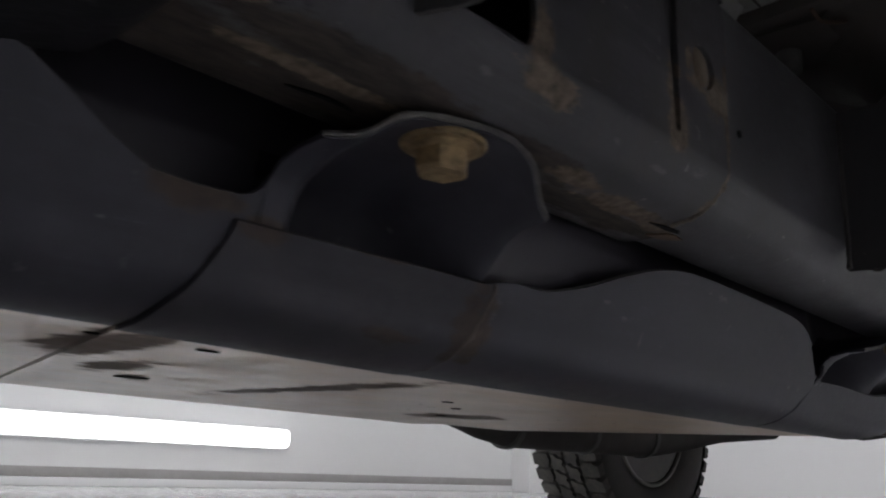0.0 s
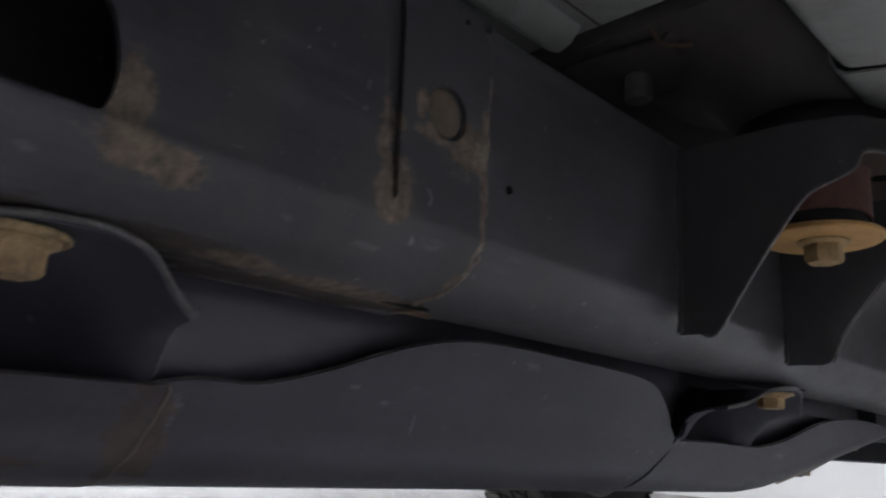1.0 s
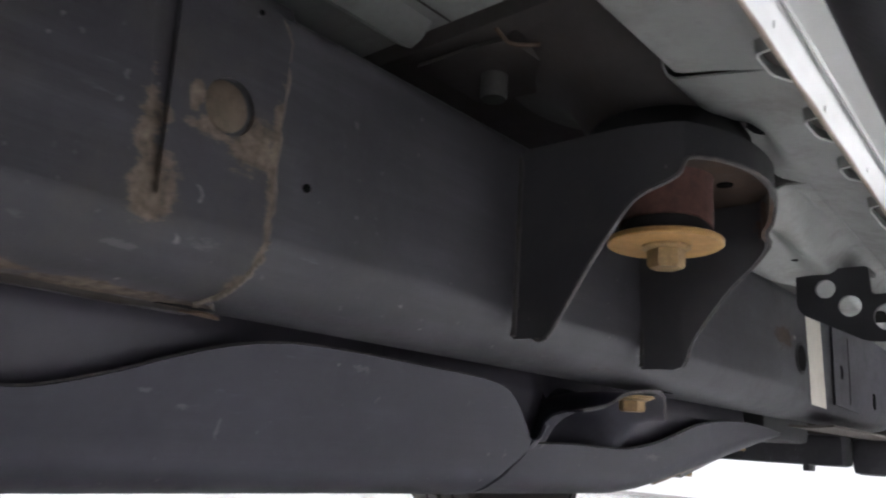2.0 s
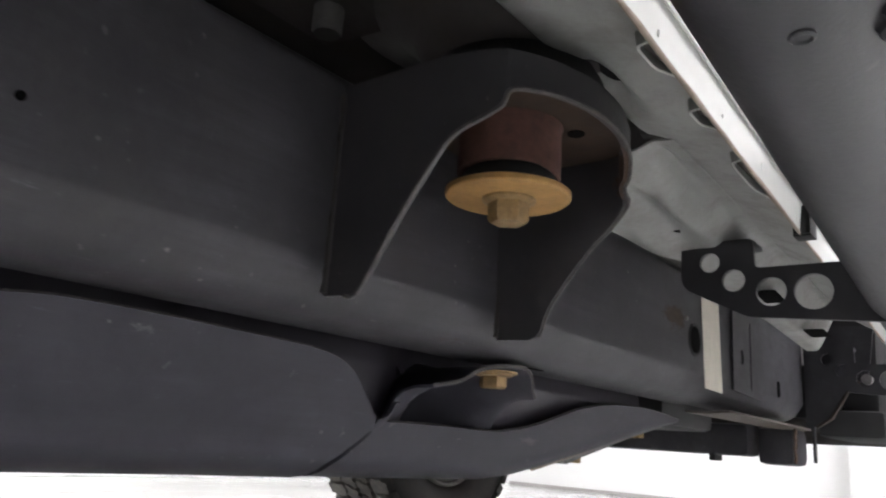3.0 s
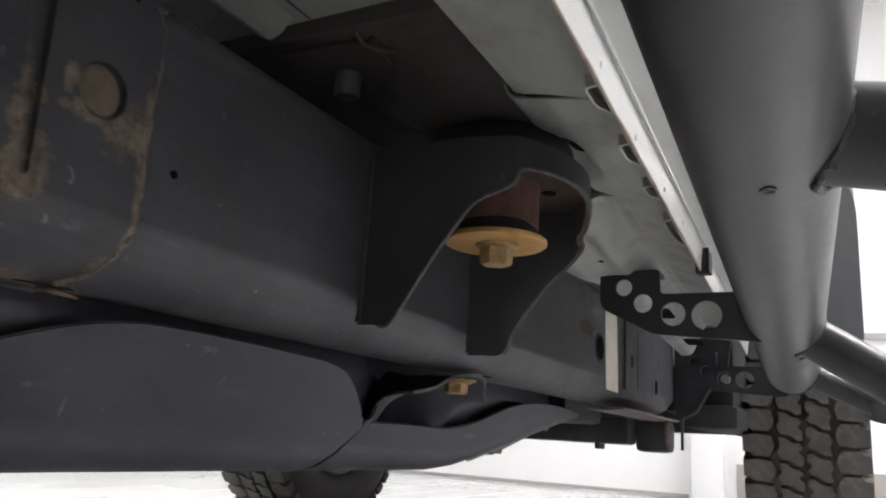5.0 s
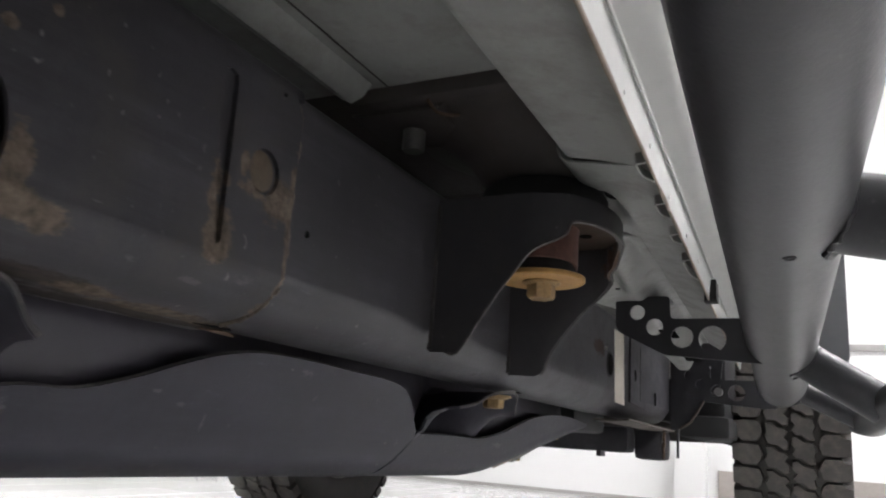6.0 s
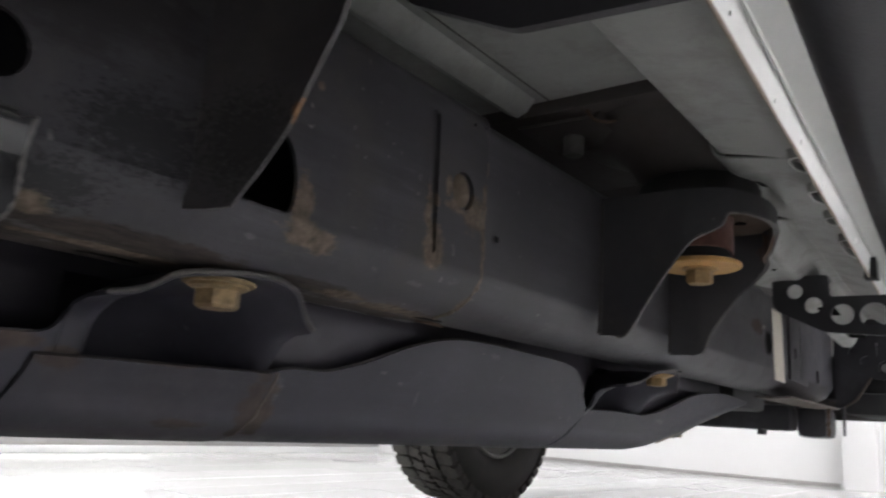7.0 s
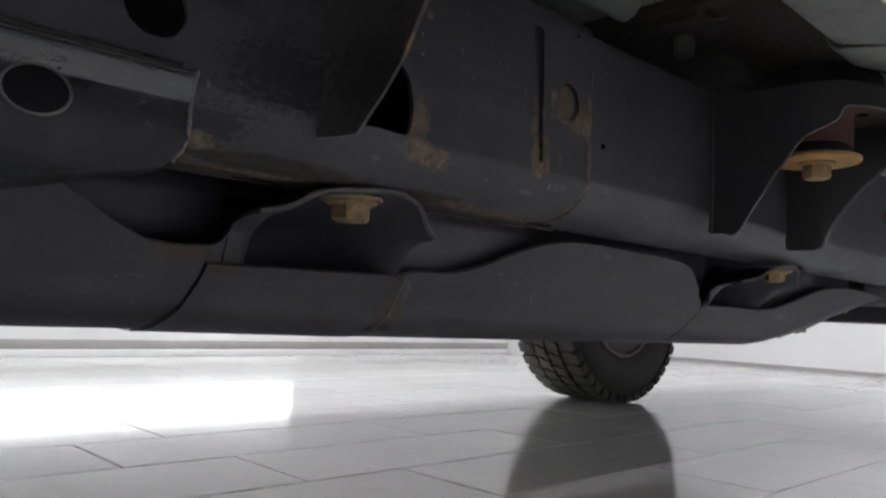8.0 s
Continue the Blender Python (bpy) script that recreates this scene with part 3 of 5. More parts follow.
def build_rail():
    rail = part("frame_rail", extrude_profile(rail_profile(), 0.37, 1.262, steps=8), M_RAIL, car, "dark painted box-section frame rail", smooth=23)
    # near stretch: a sleeve round the rail, open inside, its outer face pierced
    full, c = rail_profile(0.003), len(LOWER)
    rows = []
    # corner, bottom, inner side and top of the sleeve as a bent sheet (everything but the flat outer face)
    prof = [(0.003, RAIL_BOT - 0.003 + 0.031)] + full[:c][::-1][1:] + full[c + 14:][::-1] + full[c + 7:c + 14][::-1] + full[c:c + 7][::-1]
    for s in range(13):
        # the end is cut square on the face and rounds back under the corner
        rows.append([(x, -1.2 + (0.4035 - 0.012 * min(1.0, max(0.0, (0.358 - z) / 0.018)) * (x > -0.03) + 1.2) * s / 12, z) for x, z in prof])
    sleeve = part("frame_rail", grid_sheet(rows, 0.003), M_SLEEVE, car, "rusting reinforced frame rail with a slot and round knockout", smooth=23)
    z0, z1 = RAIL_BOT - 0.003 + 0.0309, RAIL_TOP + 0.003 - 0.011
    outer = [(-1.2, z0), (0.4025, z0), (0.4035, z0 + 0.003), (0.4035, z1 - 0.012), (0.396, z1), (-1.2, z1)]
    big = rounded([(0.180, 0.3700), (0.228, 0.3690), (0.2315, 0.388), (0.2255, 0.408), (0.212, 0.415), (0.18, 0.415)], 0.009, 5)
    groove_l, groove_r = [(0.3440, 0.377), (0.3432, 0.390), (0.3392, 0.420), (0.3362, 0.445), (0.3350, 0.464)], [(0.3492, 0.377), (0.3490, 0.390), (0.3482, 0.420), (0.3474, 0.445), (0.3466, 0.464)]
    groove = [(0.3466, 0.3752)] + groove_r + [(0.3452, 0.4685), (0.3408, 0.4700), (0.3364, 0.4685)] + groove_l[::-1]
    holes = [groove, circle(0.3760, 0.424, 0.0125, 28, 0.0132), big, circle(0.078, 0.400, 0.0145, 28, 0.0140), circle(0.033, 0.414, 0.0105)]
    part("side_plate", plate(outer, holes, 0.003, lambda u, v, w: (0.0030 - w, u, v)), M_SLEEVE, sleeve)
    bm = bmesh.new()
    lathe(bm, [(0.0116, -0.0016), (0.0116, 0.0008), (0.0104, 0.0016), (0.0, 0.0018)], (0.0, 0.0, 0.0), "x", 32)
    bmesh.ops.transform(bm, matrix=Matrix.Translation((0.0006, 0.3747, 0.4242)) @ Matrix.Rotation(radians(6.0), 4, "Z") @ Matrix.Rotation(radians(-2), 4, "Y"), verts=bm.verts)
    part("knockout", bm, M_KNOCK, sleeve, "rusty round knockout disc")
    # the pressed groove behind the slot: slopes in from one side to a steep wall
    rows = []
    for (yl, z), (yr, _) in zip([(0.3464, 0.3745)] + groove_l + [(0.3356, 0.4705)], [(0.3480, 0.3745)] + groove_r + [(0.3466, 0.4705)]):
        d = 0.0036 if 0.385 < z < 0.468 else 0.0022
        w = yr - yl
        rows.append([(0.0016, yl - 0.0012, z), (0.0006, yl + 0.10 * w, z), (0.003 - 0.8 * d, yl + 0.28 * w, z), (0.003 - d, yl + 0.45 * w, z), (0.003 - d, yr - 0.0004, z), (0.003 - d, yr + 0.0004, z), (0.0008, yr + 0.0006, z)])
    part("groove", grid_sheet(rows, 0.0008), M_SLEEVE, sleeve, "pressed groove with a shaded wall")
    # the weld along the sleeve's end
    rng = random.Random(3)
    bm = bmesh.new()
    path = [(0.0008, 0.3985, 0.478), (0.001, 0.4040, 0.466), (0.001, 0.4042, 0.43), (0.001, 0.4045, 0.38), (0.0, 0.4045, 0.367), (-0.006, 0.4035, 0.3575), (-0.0125, 0.399, 0.3485), (-0.0185, 0.3935, 0.3437), (-0.026, 0.389, 0.3405)]
    pts = smooth_line(path, 9)
    tube(bm, [p + Vector((rng.uniform(-.0006, .0006), rng.uniform(-.0008, .0008), 0)) for p in pts], [(0.0011 if p.z > 0.37 else 0.0013) + rng.uniform(-.0004, .0006) for p in pts], 8)
    part("weld_bead", bm, M_WELDTAN, sleeve, "rusty weld bead")
    # torn lip under the seam
    bm = grid_sheet([[(-0.044, 0.392, 0.3398), (-0.043, 0.398, 0.3396), (-0.042, 0.404, 0.3396)], [(-0.038, 0.393, 0.3390), (-0.037, 0.399, 0.3382), (-0.036, 0.404, 0.3380)], [(-0.033, 0.396, 0.3392), (-0.032, 0.400, 0.3378), (-0.031, 0.404, 0.3370)], [(-0.030, 0.400, 0.3386), (-0.029, 0.402, 0.3376), (-0.028, 0.404, 0.3366)]], 0.0010)
    part("slot", plate(circle(0.866, -0.030, 0.016, 18, 0.0035), [], 0.0005, lambda u, v, w: (v, u, 0.3432 - w)), M_HOLE_SHADE, rail)
    part("torn_lip", bm, M_TORN, sleeve, "torn rusty sheet lip")
    # dark sheets on the surface give the crack and slit their shade
    crack = [(-0.0475, 0.147), (-0.0455, 0.155), (-0.0440, 0.163), (-0.0445, 0.172), (-0.0465, 0.178)]
    part("slit", plate(crack + [(x - 0.0028 * math.sin(math.pi * (k + 0.5) / 5), y) for k, (x, y) in list(enumerate(crack))[::-1]], [], 0.0005, lambda u, v, w: (u, v, 0.3394 - w)), M_RECESS_SHADE, sleeve, "dark crack in the rail's crusted underside")
    part("slit", plate([(0.372, -0.0300), (0.384, -0.0270), (0.398, -0.0262), (0.402, -0.0285), (0.392, -0.0305)], [], 0.0005, lambda u, v, w: (v, u, 0.3396 - 0.16 * (v + 0.030) * (v < -0.030) - w + (v + 0.030) * 0.17 * (v > -0.030) - 0.0004)), M_RECESS_SHADE, sleeve, "dark slit along the torn seam")
    # small hole plug, sticker, round hole on the plain stretch
    bm = bmesh.new()
    lathe(bm, [(0.0022, 0.0), (0.0022, 0.0008)], (0.0, 0.4235, 0.401), "x", 16)
    part("drain_hole_fill", bm, M_HOLE_SHADE, rail)
    bm = bmesh.new()
    lathe(bm, [(0.0013, 0.0), (0.0013, 0.0006)], (0.0031, 0.385, 0.4745), "x", 12)
    part("pin_hole_fill", bm, M_HOLE_SHADE, sleeve)
    part("sticker", plate([(1.188, 0.357), (1.247, 0.356), (1.238, 0.4625), (1.180, 0.463)], [], 0.0006, lambda u, v, w: (0.0004 + w, u, v)), M_STICKER, rail, "cream paper inspection sticker")
    bm = bmesh.new()
    lathe(bm, [(0.0185, 0.0), (0.0185, 0.0012), (0.0165, 0.0016), (0.0155, 0.0006), (0.0, 0.0005)], (0.0, 1.158, 0.408), "x", 28)
    part("grommet", bm, M_RUBBER, rail, "black rubber grommet")
    bm = bmesh.new()
    lathe(bm, [(0.0150, 0.0), (0.0150, 0.0011), (0.0, 0.0011)], (0.0, 1.158, 0.408), "x", 28)
    part("drain_hole_fill", bm, M_HOLE_SHADE, rail)
    bm = bmesh.new()
    lathe(bm, [(0.0028, 0.0), (0.0028, 0.003), (0.001, 0.0035)], (0.0, 1.13, 0.428), "x", 12)
    part("clip_button", bm, M_STEEL, rail)
    # front stretch, set in a little behind a joint
    front = part("frame_rail", extrude_profile([(x - 0.004, z) for x, z in rail_profile(-0.002)], 1.268, 1.66, steps=3), M_RAIL, car, "front end of the dark frame rail")
    bm = plate([(1.30, 0.365), (1.42, 0.36), (1.42, 0.47), (1.30, 0.472)], [pill(1.335, 0.40, 0.42, 0.008), pill(1.372, 0.37, 0.46, 0.002)], 0.003, lambda u, v, w: (-0.005 + w, u, v))
    part("side_plate", bm, M_RAIL, front)
    for y, z in ((1.515, 0.385),):
        bm = plate(pill(y, z - 0.012, z + 0.012, 0.007), [], 0.001, lambda u, v, w: (-0.0055 + w, u, v))
        part("slot", bm, M_HOLE_SHADE, front)
    lip = grid_sheet([[(0.004, 1.262, 0.338), (0.004, 1.66, 0.336)], [(-0.022, 1.25, 0.335), (-0.022, 1.66, 0.333)], [(-0.046, 1.25, 0.336), (-0.046, 1.66, 0.335)]], 0.003)
    part("bottom_flange", lip, M_LIP, front, "dusty tan lip under the rail")


build_rail()


def bracket_wall(plan, lower, upper, thickness, name, label):
    rows = []
    for (x, y), zl, zu in zip(plan, lower, upper):
        flare = 0.0045 if name == "body_mount" and y > 0.755 else 0.0
        rows.append([(x, y + flare * (1 - k / 6) ** 3, zl + (zu - zl) * k / 6) for k in range(7)])
    return part(name, grid_sheet(rows, thickness if name == "body_mount" else 0.0024), M_BRACKET if name == "body_mount" else M_WORN_DUSTY, car, label)


def build_body_mount(dy=0.0, full=True):
    """Pressed steel outrigger with a rubber mount."""
    yl, yr = 0.594 + dy, 0.763 + dy
    plan = [(0.0, yl), (0.012, yl), (0.024, yl), (0.04, yl), (0.055, yl), (0.068, yl + 0.001)]
    low = [0.3525, 0.3525, 0.3535, 0.380, 0.404, 0.422]
    for k in range(1, 12):
        a = radians(-90 + 180 * k / 12)
        plan.append((0.060 + 0.062 * math.cos(a) ** 0.9, 0.6785 + dy + 0.083 * math.sin(a)))
        low.append((0.437, 0.447, 0.4535, 0.455, 0.4545, 0.454, 0.4535, 0.453, 0.452, 0.446, 0.434)[k - 1])
    plan += [(0.068, yr - 0.001), (0.055, yr), (0.044, yr), (0.032, yr), (0.014, yr), (0.0, yr)]
    low += [0.414, 0.394, 0.374, 0.354, 0.3525, 0.3525]
    if full:
        left = [(0.0, 0.594, 0.3525), (0.012, 0.594, 0.3525), (0.024, 0.594, 0.3525), (0.040, 0.594, 0.376), (0.054, 0.594, 0.397), (0.073, 0.594, 0.422), (0.083, 0.596, 0.433), (0.099, 0.600, 0.4405), (0.1055, 0.6035, 0.4460), (0.1085, 0.6060, 0.4545), (0.117, 0.619, 0.4570), (0.1235, 0.635, 0.4580)]
        right = [(0.1280, 0.655, 0.4585), (0.1285, 0.676, 0.4588), (0.1260, 0.698, 0.4592), (0.1205, 0.717, 0.4592), (0.1150, 0.733, 0.4580), (0.1085, 0.7455, 0.4510), (0.1030, 0.7510, 0.4470), (0.1000, 0.7580, 0.4390), (0.086, 0.763, 0.426), (0.069, 0.763, 0.411), (0.041, 0.763, 0.375), (0.032, 0.763, 0.354), (0.014, 0.763, 0.3525), (0.0, 0.763, 0.3525)]
        line = smooth_line(left + right, 3)
        plan, low = [(p.x, p.y) for p in line], [p.z for p in line]
    top = [0.477] * len(plan)
    if not full:
        plan = [(x, y - 0.17) for x, y in plan[:11]] + plan[11:]
        plan = plan[:-5] + [(0.047, yr), (0.034, yr - 0.003), (0.022, yr - 0.007), (0.012, yr - 0.011), (0.0, yr - 0.016)]
        low = low[:-5] + [0.394, 0.376, 0.3595, 0.3585, 0.3585]
        plan[-6], low[-6] = (0.060, yr - 0.001), 0.413
    wall = bracket_wall(plan, low, top, 0.0035, "body_mount" if full else "outrigger", "black pressed-steel body mount bracket with gold washer" if full else "black pressed-steel body outrigger")
    topo = [(0.0, yl + 0.004)] + [(x - 0.001, min(max(y, yl + 0.004), yr - 0.004)) for x, y in (plan[12:-6:2] if full else plan[5:18])] + [(0.0, yr - 0.004)]
    part("top_plate", plate(topo, [], 0.004, lambda u, v, w: (u, v, 0.4725 + w)), M_MOUNTTOP if full else M_BRACKET, wall)
    if full:
        cx, cy = 0.058, 0.683 + dy
        bm = bmesh.new()
        lathe(bm, [(0.0325, 0.4722), (0.0315, 0.468), (0.0318, 0.452), (0.0318, 0.4415), (0.0308, 0.4405), (0.0290, 0.4415), (0.0285, 0.450), (0.0, 0.451)], (cx, cy, 0), segs=48)
        # the sleeve's lower edge hangs lower on the outer side
        for v in bm.verts:
            if v.co.z < 0.446:
                v.co.z -= 0.0045 * max(0.0, (v.co.x - cx) * 0.55 + (v.co.y - cy) * 0.85) / 0.032
        part("bushing", bm, M_RUSTY, wall, "rusty red bushing sleeve")
        bm = bmesh.new()
        lathe(bm, [(0.027, 0.4415), (0.0295, 0.437), (0.0295, 0.432), (0.026, 0.4305)], (cx, cy, 0), segs=40)
        part("rubber_ring", bm, M_RUBBER, wall, "black rubber ring")
        bm = bmesh.new()
        lathe(bm, [(0.018, 0.4304), (0.0376, 0.4304), (0.0386, 0.4296), (0.0386, 0.4268), (0.0376, 0.4259), (0.018, 0.4256)], (cx, cy, 0), segs=56)
        part("washer", bm, M_GOLD, wall, "large gold zinc-plated washer")
        bm = bmesh.new()
        hex_bolt(bm, (cx + 0.001, cy, 0.4256), 0.0126, 0.0125, flange=0.0165, flange_h=0.003, turn=0.55)
        part("bolt", bm, M_BOLT, wall, "dull gold hexagon bolt")
        bm = bmesh.new()
        lathe(bm, [(0.050, 0.4768), (0.056, 0.480), (0.057, 0.497), (0.052, 0.506), (0.0, 0.506)], (cx, cy, 0), segs=44)
        part("isolator", bm, M_RUBBER, wall, "black rubber isolator")
        bm = bmesh.new()
        lathe(bm, [(0.0055, 0.4714), (0.0055, 0.4722)], (0.090, 0.7085, 0), "z", 20)
        part("drain_hole_fill", bm, M_HOLE_SHADE, wall)
    if full:
        rng = random.Random(41)
        for y in (yl, yr):
            pts = [Vector((0.0008 + rng.uniform(-0.0004, 0.0004), y - 0.0006 + rng.uniform(-0.0005, 0.0005), 0.354 + 0.118 * k / 30)) for k in range(31)]
            bm = bmesh.new()
            tube(bm, pts, [0.0017 + rng.uniform(-0.0005, 0.0006) for _ in pts], 8)
            part("weld_bead", bm, M_WELDDARK, wall, "dark lumpy weld bead")
    lip = [Vector((x + 0.0005, y, z)) for (x, y), z in zip(plan, low)]
    if full:
        bm = bmesh.new()
        tube(bm, [p + Vector((0, 0.0045 if p.y > 0.755 else 0.0, 0)) for p in lip[4:-6]], 0.0013, 8)
        part("worn_edge", bm, M_LIPWORN, wall, "paler worn lower edge")
    return wall


build_body_mount()
build_body_mount(-0.578, False)


def build_rear_bracket():
    """Boxed bracket under the rail with an oval hole and a dark slit above it."""
    low = [(-0.5, 0.285), (-0.1, 0.288), (0.0, 0.304), (0.04, 0.3145), (0.062, 0.3210), (0.076, 0.3235), (0.084, 0.3270), (0.090, 0.3330), (0.0935, 0.3380)]
    rows = []
    n = 34
    for s in range(n + 1):
        y = -0.5 + (0.0935 + 0.5) * (s / n) ** 0.6
        zt, zb = 0.3725, lerp_table(low, y)
        b = 0.0150
        r = zt - b - zb
        rows.append([(0.0035, y, zt + 0.001), (0.0120, y, zt), (0.0142, y, zt - 0.06 * b), (0.0140, y, zt - 0.16 * b), (0.0103, y, zt - 0.95 * b), (0.0096, y, zt - 1.08 * b), (0.0100, y, zb + 0.55 * r), (0.0104, y, zb + 0.25 * r), (0.0085, y, zb + 0.06 * r), (0.004, y, zb), (-0.035, y, zb + 0.003), (-0.07, y, zb + 0.006)])
    root = part("arm_bracket", grid_sheet(rows, 0.003), M_WORN, car, "dark worn boxed bracket under the frame rail")
    # strip laid over the bracket to put its bright reflection into the material
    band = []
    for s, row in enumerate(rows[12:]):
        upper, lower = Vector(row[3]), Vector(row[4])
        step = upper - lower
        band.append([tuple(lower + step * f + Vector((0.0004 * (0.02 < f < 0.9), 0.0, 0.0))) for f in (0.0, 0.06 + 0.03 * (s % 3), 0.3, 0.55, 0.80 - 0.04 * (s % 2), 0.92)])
    part("smooth_band", grid_sheet(band, 0.0004), M_GLOSS, root, "smooth glossy strip added for the bracket's highlight")
    to3 = lambda u, v, w: (0.0099 + w + 0.29 * max(0.0, v - 0.3580), u, v)
    # dark disc on the face paints the hole's shaded depth
    part("oval_hole", plate(circle(0.031, 0.350, 0.0120, 28, 0.0092), [], 0.0006, to3), M_RECESS_SHADE, root, "dark disc for the shade in the oval hole")
    bm = bmesh.new()
    tube(bm, [to3(u, v, 0.0003) for u, v in circle(0.031, 0.350, 0.0127, 30, 0.0099)] + [to3(0.031 + 0.0127, 0.350, 0.0003)], 0.0007, 8)
    part("hole_rim", bm, M_LIPWORN, root)
    rng = random.Random(8)
    bm = bmesh.new()
    pts = smooth_line([(0.004, 0.0935, 0.3740), (0.0140, 0.0935, 0.3722), (0.0136, 0.0935, 0.369), (0.0100, 0.0935, 0.357), (0.0098, 0.0935, 0.348), (0.0080, 0.0925, 0.339), (0.002, 0.0905, 0.333)], 6)
    tube(bm, pts, [0.0010 + rng.uniform(-0.0003, 0.0004) for _ in pts], 8)
    part("weld_bead", bm, M_EDGE, root, "pale weld bead")
    # black tube laid along the top edge as the gap's shade
    bm = bmesh.new()
    tube(bm, [(0.0035, -0.4 + 0.488 * k / 40, 0.3760 + rng.uniform(-0.0003, 0.0003)) for k in range(41)], [0.0010 + rng.uniform(-0.0004, 0.0005) for k in range(41)], 8)
    part("gap_shade", bm, M_HOLE_SHADE, root, "black tube for the shaded gap along the bracket's top")
    bm = bmesh.new()
    for x, z, r in ((0.0105, 0.3738, 0.0013), (0.0144, 0.3708, 0.0008)):
        pts = [(x + rng.uniform(-0.0004, 0.0004), -0.4 + 0.488 * k / 120, z + rng.uniform(-0.0003, 0.0003)) for k in range(121)]
        tube(bm, pts, [r * rng.uniform(0.5, 1.4) for _ in pts], 7)
    part("weld_bead", bm, M_SEAM, root, "black crusted weld along the bracket's top")


build_rear_bracket()

# ---------------------------------------------------------------- skid plate
SKID_Z, SKID_IN = 0.2495, -0.62


BELLY = [(-0.9, 0.2565), (0.15, 0.2558), (0.3, 0.2540), (0.45, 0.2532), (0.65, 0.2524), (0.8, 0.2508), (1.4, 0.2503)]
CORNER = [(-0.9, 0.050), (0.30, 0.048), (0.45, 0.046), (0.62, 0.042), (0.76, 0.034), (0.95, 0.024), (1.4, 0.020)]


def skid_row(y, zt, zb, d1, proud):
    """From the flange's top edge down and round the corner to the belly's edge."""
    zt = max(zt, zb + 0.004)
    h, run = zt - zb, lerp_table(CORNER, y)
    drop = min(0.016 + 0.25 * (run - 0.02), 0.5 * h)
    row = []
    for k in range(9):
        z = zt - (h - drop) * k / 8
        row.append((-0.066 - 0.030 * (0.336 - z) / 0.075 + proud, y + d1 * min(1.0, max(0.0, (0.293 - z) / 0.032)) ** 1.5, z))
    ex, _, ez = row[-1]
    for k in range(1, 9):
        a = radians(90 * k / 8)
        z = zb - proud * 0.6 + (ez - zb) * (1 - math.sin(a))
        row.append((ex - run * (1 - math.cos(a)), y + d1 * min(1.0, max(0.0, (0.293 - z) / 0.032)) ** 1.5 + (d1 * 0.25 * (1 - math.cos(a))), z))
    return row


def skid_panel(name, tops, y0, y1, label, slant0=(0.0, 0.0), slant1=(0.0, 0.0), proud=0.0, bottom=None, n=60, wide=True, parent=None):
    """Side flange with a wavy top edge, rounded into the flat belly. slant: how far the end runs along y at the belly's edge and at its inner side."""
    line = [(p.x, p.y) for p in smooth_line(tops, 6)]
    rows, under = [], []
    for s in range(n + 1):
        f = s / n
        y = y0 + (y1 - y0) * f
        d1 = slant0[0] * (1 - f) + slant1[0] * f
        d2 = slant0[1] * (1 - f) + slant1[1] * f
        zb = lerp_table(bottom or BELLY, y)
        row = skid_row(y, lerp_table(line, y), zb, d1, proud)
        rows.append(row)
        bx, by, bz = row[-1]
        reach = SKID_IN - bx if bottom is None or y < 0.95 else (SKID_IN - bx) * max(0.05, 1 - (y - 0.95) / 0.035)
        under.append([(bx + reach * k / 8, by + d2 * k / 8, bz) for k in range(9)])
    root = part(name, grid_sheet(rows, 0.003), M_HOLE_SHADE if parent else M_OVERLAY if "overlay" in label else M_SKID, parent or car, label)
    if not parent:
        bm = bmesh.new()
        tube(bm, [Vector(r[0]) + Vector((0.0004, 0, -0.0002)) for r in rows], 0.0007, 6)
        part("worn_edge", bm, M_WELDJOINT if "overlay" in label else M_LIPWORN, root)
    if wide:
        part("belly", grid_sheet(under, 0.003), M_SKID_UNDER, root, "scraped tan underside sheet")
    return root


TOP_A = [(-0.7, 0.336), (-0.1, 0.338), (0.03, 0.336), (0.069, 0.325), (0.098, 0.310), (0.119, 0.3025), (0.15, 0.3035), (0.16, 0.3035)]
TOP_B = [(0.15, 0.2935), (0.22, 0.2945), (0.31, 0.2955)]
TOP_C = [(0.27, 0.2930), (0.290, 0.2945), (0.300, 0.2975), (0.315, 0.3000), (0.344, 0.3005), (0.38, 0.3105), (0.406, 0.3205), (0.436, 0.330), (0.47, 0.3358), (0.51, 0.337), (0.57, 0.3362), (0.64, 0.3345), (0.671, 0.331), (0.69, 0.324), (0.705, 0.314), (0.72, 0.302), (0.733, 0.293), (0.75, 0.2925)]
TOP_D = [(0.73, 0.2915), (0.80, 0.2925), (0.87, 0.2915), (0.905, 0.2930), (0.949, 0.3000), (0.985, 0.3100), (1.022, 0.3205), (1.065, 0.3275), (1.111, 0.3312), (1.17, 0.3320), (1.236, 0.3298), (1.268, 0.3275), (1.285, 0.3255)]
BOT_D = [(0.6, 0.2526), (0.8, 0.2508), (0.93, 0.2503), (0.975, 0.2545), (1.0, 0.2595), (1.10, 0.2820), (1.22, 0.3075), (1.285, 0.3230)]

skid_a = skid_panel("skid_plate", TOP_A, -0.9, 0.1492, "charcoal painted skid plate flange", slant1=(-0.014, 0.08))
skid_b = skid_panel("skid_plate", TOP_B, 0.1506, 0.2997, "charcoal skid plate overlay with rusty edges", slant0=(-0.014, 0.08), slant1=(-0.010, 0.14), proud=0.0025, n=16)
skid_c = skid_panel("skid_plate", TOP_C, 0.284, 0.7340, "charcoal skid plate with a wavy top edge", slant0=(-0.010, 0.14), slant1=(-0.037, 0.05), proud=0.0015)
